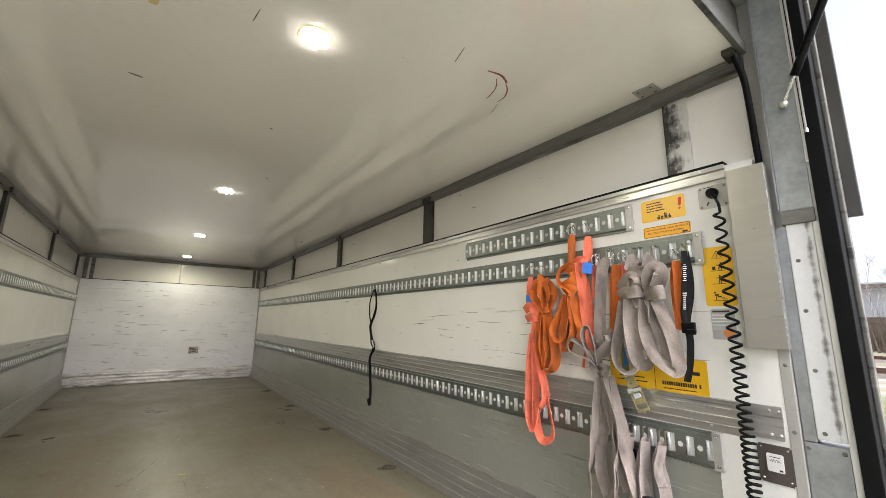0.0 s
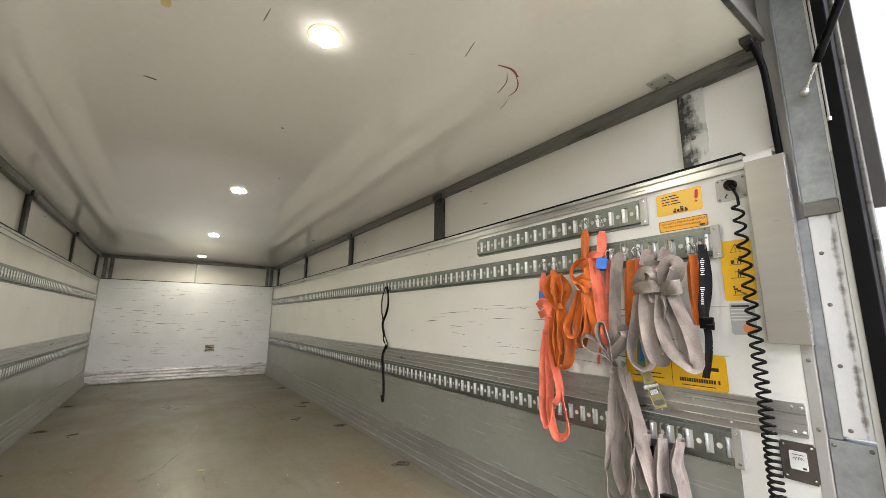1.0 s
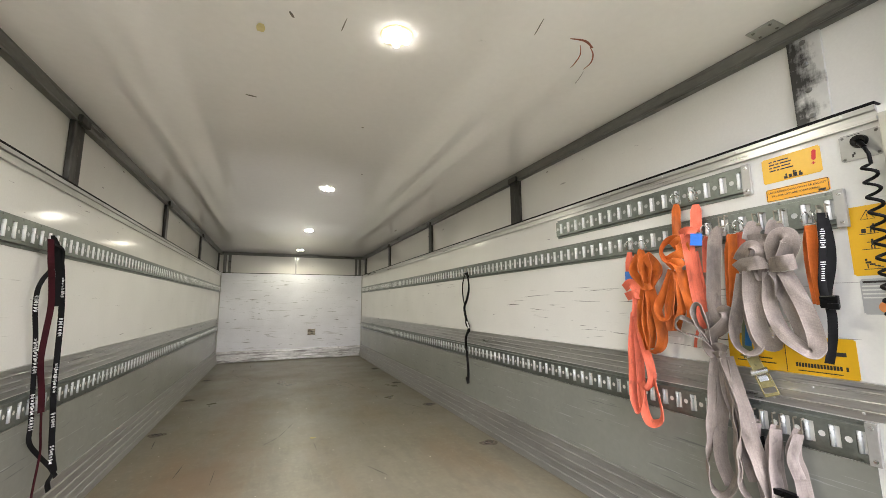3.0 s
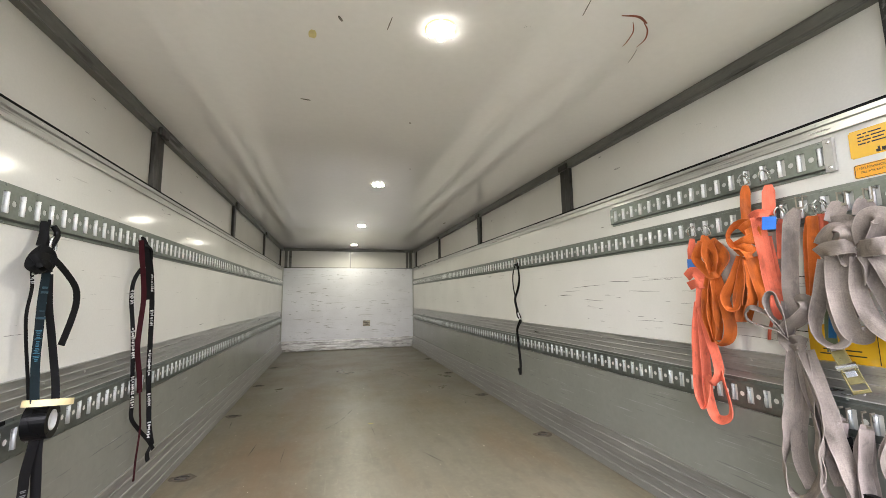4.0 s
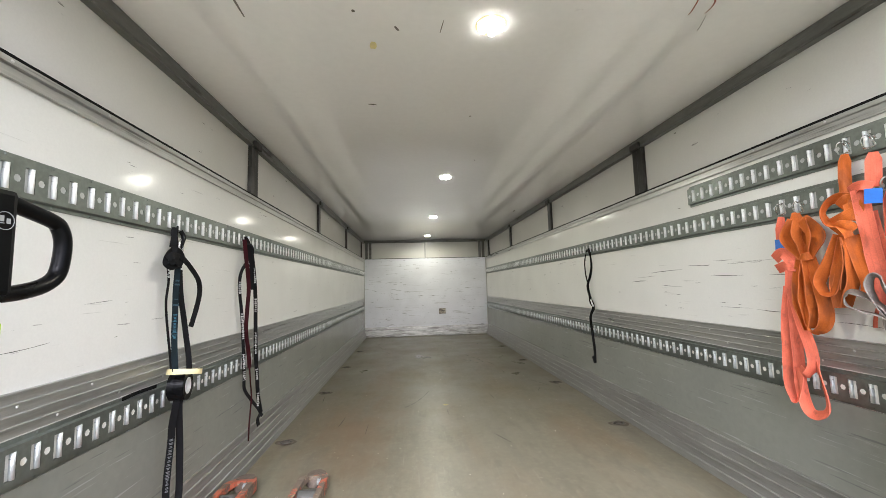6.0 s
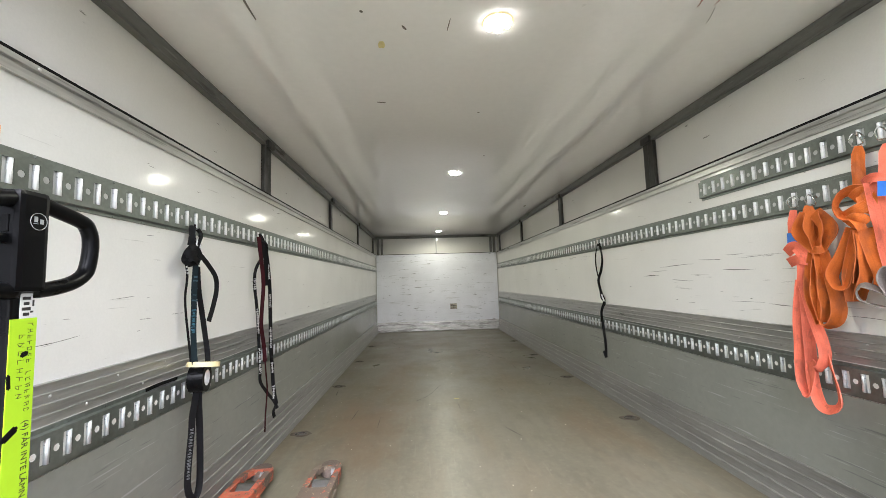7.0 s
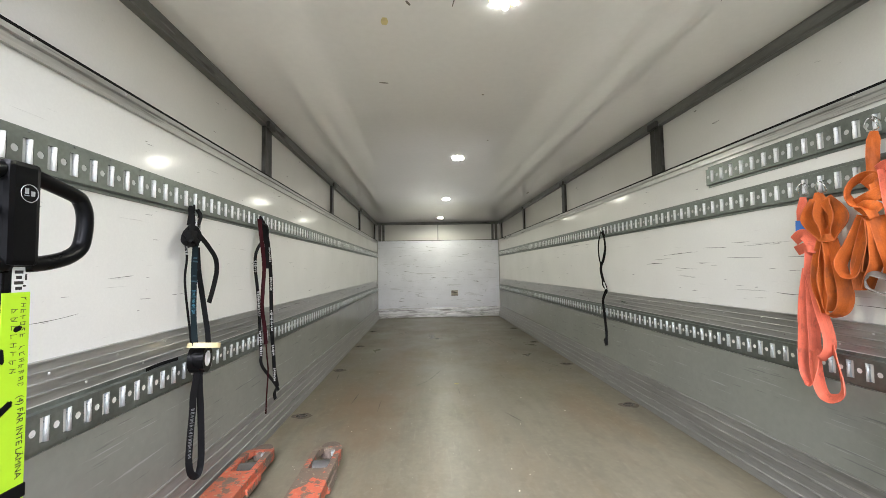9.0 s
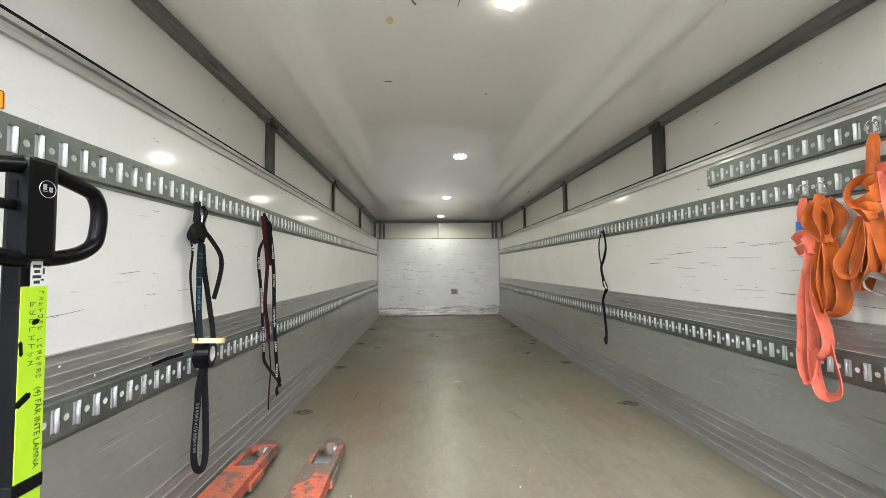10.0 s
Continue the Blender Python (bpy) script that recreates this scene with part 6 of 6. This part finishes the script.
tape = part("tape", plate(bmesh.new(), fm, 0.0425, 0.384, 0.0008, 0, 0.0005, 0.749), neon, jack, "neon yellow tape with handwriting")
bm = bmesh.new()
random.seed(4)
for col, count, z0, tall, gap in ((0.0115, 15, 0.930, 0.0080, 0.0096), (-0.0015, 8, 0.912, 0.0100, 0.0132)):
    for k in range(count):
        if k == 7 and count > 9:
            continue
        z = z0 - gap * k
        plate(bm, fm @ pose(col, z + 0.3 * tall, 0.0009, 0, 0, random.uniform(-10, 10)), tall, 0.0008, 0.0003)
        for stroke in range(random.choice((1, 2, 2))):
            plate(bm, fm @ pose(col + random.choice((-0.4, 0.0, 0.4)) * tall, z, 0.0009, 0, 0, 90 + random.choice((-40, 0, 0, 35)) + random.uniform(-8, 8)), 0.55 * tall, 0.0008, 0.0003)
        if k % 3 == 1:
            plate(bm, fm @ pose(col, z - 0.25 * tall, 0.0009, 0, 0, random.uniform(-14, 14)), tall * 0.9, 0.0008, 0.0003)
letters("(4) FÅR INTE LÄMNA", 0.0138, fm @ pose(0.012, 0.716, 0.0009, 0, 0, -90), ink, tape)
tagged(part("handwriting", bm, ink, tape, "unreadable black marker lines"), kind="stuff")
part("tear", plate(bmesh.new(), fm @ pose(-0.012, 0.765, 0.0009, 0, 0, 35), 0.028, 0.011, 0.0003, 0.003), rubber, tape)
part("tear", plate(bmesh.new(), fm @ pose(0.004, 0.884, 0.0009, 0, 0, 20), 0.013, 0.008, 0.0003, 0.002), rubber, tape)
part("tear", plate(bmesh.new(), fm @ pose(-0.018, 0.845, 0.0009, 0, 0, 5), 0.006, 0.024, 0.0003, 0.002), rubber, tape)
part("binding", block((TX - 0.019, TY - 0.025, 0.620), (TX + 0.018, TY + 0.024, 0.641), 0.002), rubber, jack, "black tape binding")
fm2 = Matrix.Translation((TX + 0.0155, TY + 0.006, 0.961)) @ pose(0, 0, 0, 0, 0, 90) @ pose(0, 0, 0, 90)
st = part("sticker", plate(bmesh.new(), fm2, 0.026, 0.040, 0.0006), white_ink, jack, "worn white sticker")
bars(fm2 @ pose(0, 0, 0.0006), [(-0.003, 0.012 - 0.0085 * k, (0.013, 0.009, 0.014, 0.010)[k], 0.0050) for k in range(4)] + [(0.008, 0.004, 0.003, 0.010), (0.006, -0.010, 0.005, 0.003)], ink, st, "sticker_print")

# ---------------------------------------------------------------- outside
ground_mat = M("gravel_and_grass", (0.34, 0.325, 0.295), 0.9, var=0.3, vscale=0.25, fine=6, bump=0.3, depth=0.03,
               marks=((0.10, (1, 0.4, 1), 0.48, 0.60, (0.12, 0.15, 0.045), 0.85), (0.35, (1, 0.3, 1), 0.56, 0.66, (0.24, 0.19, 0.10), 0.8)))
patch(ground_mat, (42, 10), (24, 160), (0.17, 0.145, 0.085), 0.9)
patch(ground_mat, (15, 5), (4.5, 22), (0.13, 0.15, 0.045), 0.9)
patch(ground_mat, (10, 4), (2.2, 14), (0.19, 0.18, 0.165), 0.8)
bm = bmesh.new()
bmesh.ops.create_grid(bm, x_segments=2, y_segments=2, size=900, matrix=Matrix.Translation((0, 0, -1.1)))
tagged(link("ground", bm, ground_mat), "gravel yard with patches of pale winter grass", "ground", kind="structure")
rail_rust = M("rusty_rail", (0.13, 0.075, 0.05), 0.6, 0.4, var=0.2)
ballast = M("dark_ballast", (0.17, 0.15, 0.125), 0.9, var=0.3, vscale=0.6, fine=8, bump=0.4, depth=0.03)
for x in (27.0, 39.0):
    trk = thing("railway_track", "rusty railway track on dark ballast", "railway", "railway tracks outside")
    bm = bmesh.new()
    profile(bm, [(x - 1.9, -1.1), (x - 1.3, -0.96), (x + 1.3, -0.96), (x + 1.9, -1.1)], -90, 120)
    part("ballast", bm, ballast, trk)
    for g in (-0.72, 0.72):
        sec = [(x + g - 0.06, -0.96), (x + g - 0.012, -0.93), (x + g - 0.012, -0.84), (x + g - 0.035, -0.83), (x + g - 0.035, -0.80), (x + g + 0.035, -0.80), (x + g + 0.035, -0.83), (x + g + 0.012, -0.84), (x + g + 0.012, -0.93), (x + g + 0.06, -0.96)]
        part("rail", profile(bmesh.new(), sec, -90, 120), rail_rust, trk)
bld = thing("white_warehouse", "long pale warehouse with a light metal roof", "building")
wall_out = M("pale_plaster", (0.42, 0.435, 0.46), 0.8, var=0.08, vscale=0.6, fine=5)
roof_out = M("pale_sheet_roof", (0.42, 0.46, 0.51), 0.5, 0.1, var=0.05, vscale=0.5, stretch=(1, 8, 1))
part("wall", block((80, -60, -1.1), (95, 120, 7.2), 0), wall_out, bld)
bm = bmesh.new()
for y0, y1 in ((-61, 121),):
    sec = [(79.0, 7.0), (79.0, 7.35), (96.0, 19.5), (96.0, 7.0)]
    profile(bm, sec, y0, y1)
part("roof", bm, roof_out, bld, "light grey sheet metal roof")
part("eaves", block((78.8, -61, 6.5), (79.2, 121, 7.1), 0), M("brown_eaves", (0.14, 0.11, 0.09), 0.8), bld)
for y in range(-50, 115, 11):
    wdw = part("window", block((79.9, y, 2.4), (80.05, y + 2.2, 3.9), 0), M("dark_glass", (0.10, 0.12, 0.15), 0.15, var=0.03) if y == -50 else bpy.data.materials["dark_glass"], bld)

brush_mat = M("bare_brown_brush", (0.13, 0.10, 0.075), 0.9, var=0.35, vscale=3, fine=12)
random.seed(11)
bm = bmesh.new()
for k in range(5200):
    y = random.uniform(-60, 80)
    x = random.uniform(52, 58)
    h = random.uniform(1.4, 4.4)
    a, b = random.uniform(-0.7, 0.7), random.uniform(-0.7, 0.7)
    v = [bm.verts.new((x, y - 0.06, -1.1)), bm.verts.new((x, y + 0.06, -1.1)), bm.verts.new((x + a, y + b, -1.1 + h))]
    bm.faces.new(v)
    q = Vector((x + a * 0.6, y + b * 0.6, -1.1 + 0.6 * h))
    w = Vector((0, random.uniform(-0.8, 0.8), random.uniform(0.1, 0.7)))
    bm.faces.new([bm.verts.new(q), bm.verts.new(q + Vector((0, 0.07, 0.05))), bm.verts.new(q + w)])
tagged(link("brush", bm, brush_mat), "bare brown winter brush along the yard", "brush", kind="stuff")
bm = block((60, -70, -1.1), (62, 100, 2.2), 0)
tagged(link("earth_bank", bm, brush_mat), "low brown earth bank behind the brush", "bank", kind="structure")


def bare_tree(x, y, h, seed):
    rnd = random.Random(seed)
    t = thing("bare_tree", "slender leafless birch in front of the warehouse", "tree", "bare trees", at=(x, y, -1.1))
    trunk, twigs = bmesh.new(), bmesh.new()
    line = [Vector((rnd.uniform(-0.12, 0.12) * k, rnd.uniform(-0.12, 0.12) * k, h * k / 5)) for k in range(6)]
    for k in range(5):
        cyl(trunk, line[k], line[k + 1], 0.075 * (1 - k / 5.5), 8, 0.075 * (1 - (k + 1) / 5.5))
    for k in range(26):
        f = rnd.uniform(0.25, 0.98)
        i = min(4, int(f * 5))
        p = line[i].lerp(line[i + 1], f * 5 - i)
        a = rnd.uniform(0, 2 * math.pi)
        d = Vector((math.cos(a), math.sin(a), rnd.uniform(0.9, 1.9))).normalized() * h * 0.30 * (1.15 - f)
        cyl(twigs, p, p + d, 0.022, 5, 0.009)
        for j in range(4):
            g = rnd.uniform(0.3, 1.0)
            e = Vector((rnd.uniform(-1, 1), rnd.uniform(-1, 1), rnd.uniform(0.2, 1.2))).normalized() * h * 0.10
            cyl(twigs, p + d * g, p + d * g + e, 0.014, 4, 0.005)
    bark = bpy.data.materials.get("pale_bark") or M("pale_bark", (0.34, 0.31, 0.28), 0.8, var=0.2)
    part("trunk", trunk, bark, t)
    part("crown", twigs, bark, t)


for k, (x, y, h) in enumerate(((66, 5.5, 9), (67, 7.2, 11), (65, 8.2, 8), (68, 9.6, 10), (66, 11.5, 9), (67, 2.5, 9), (69, -3, 10))):
    bare_tree(x, y, h, k + 3)
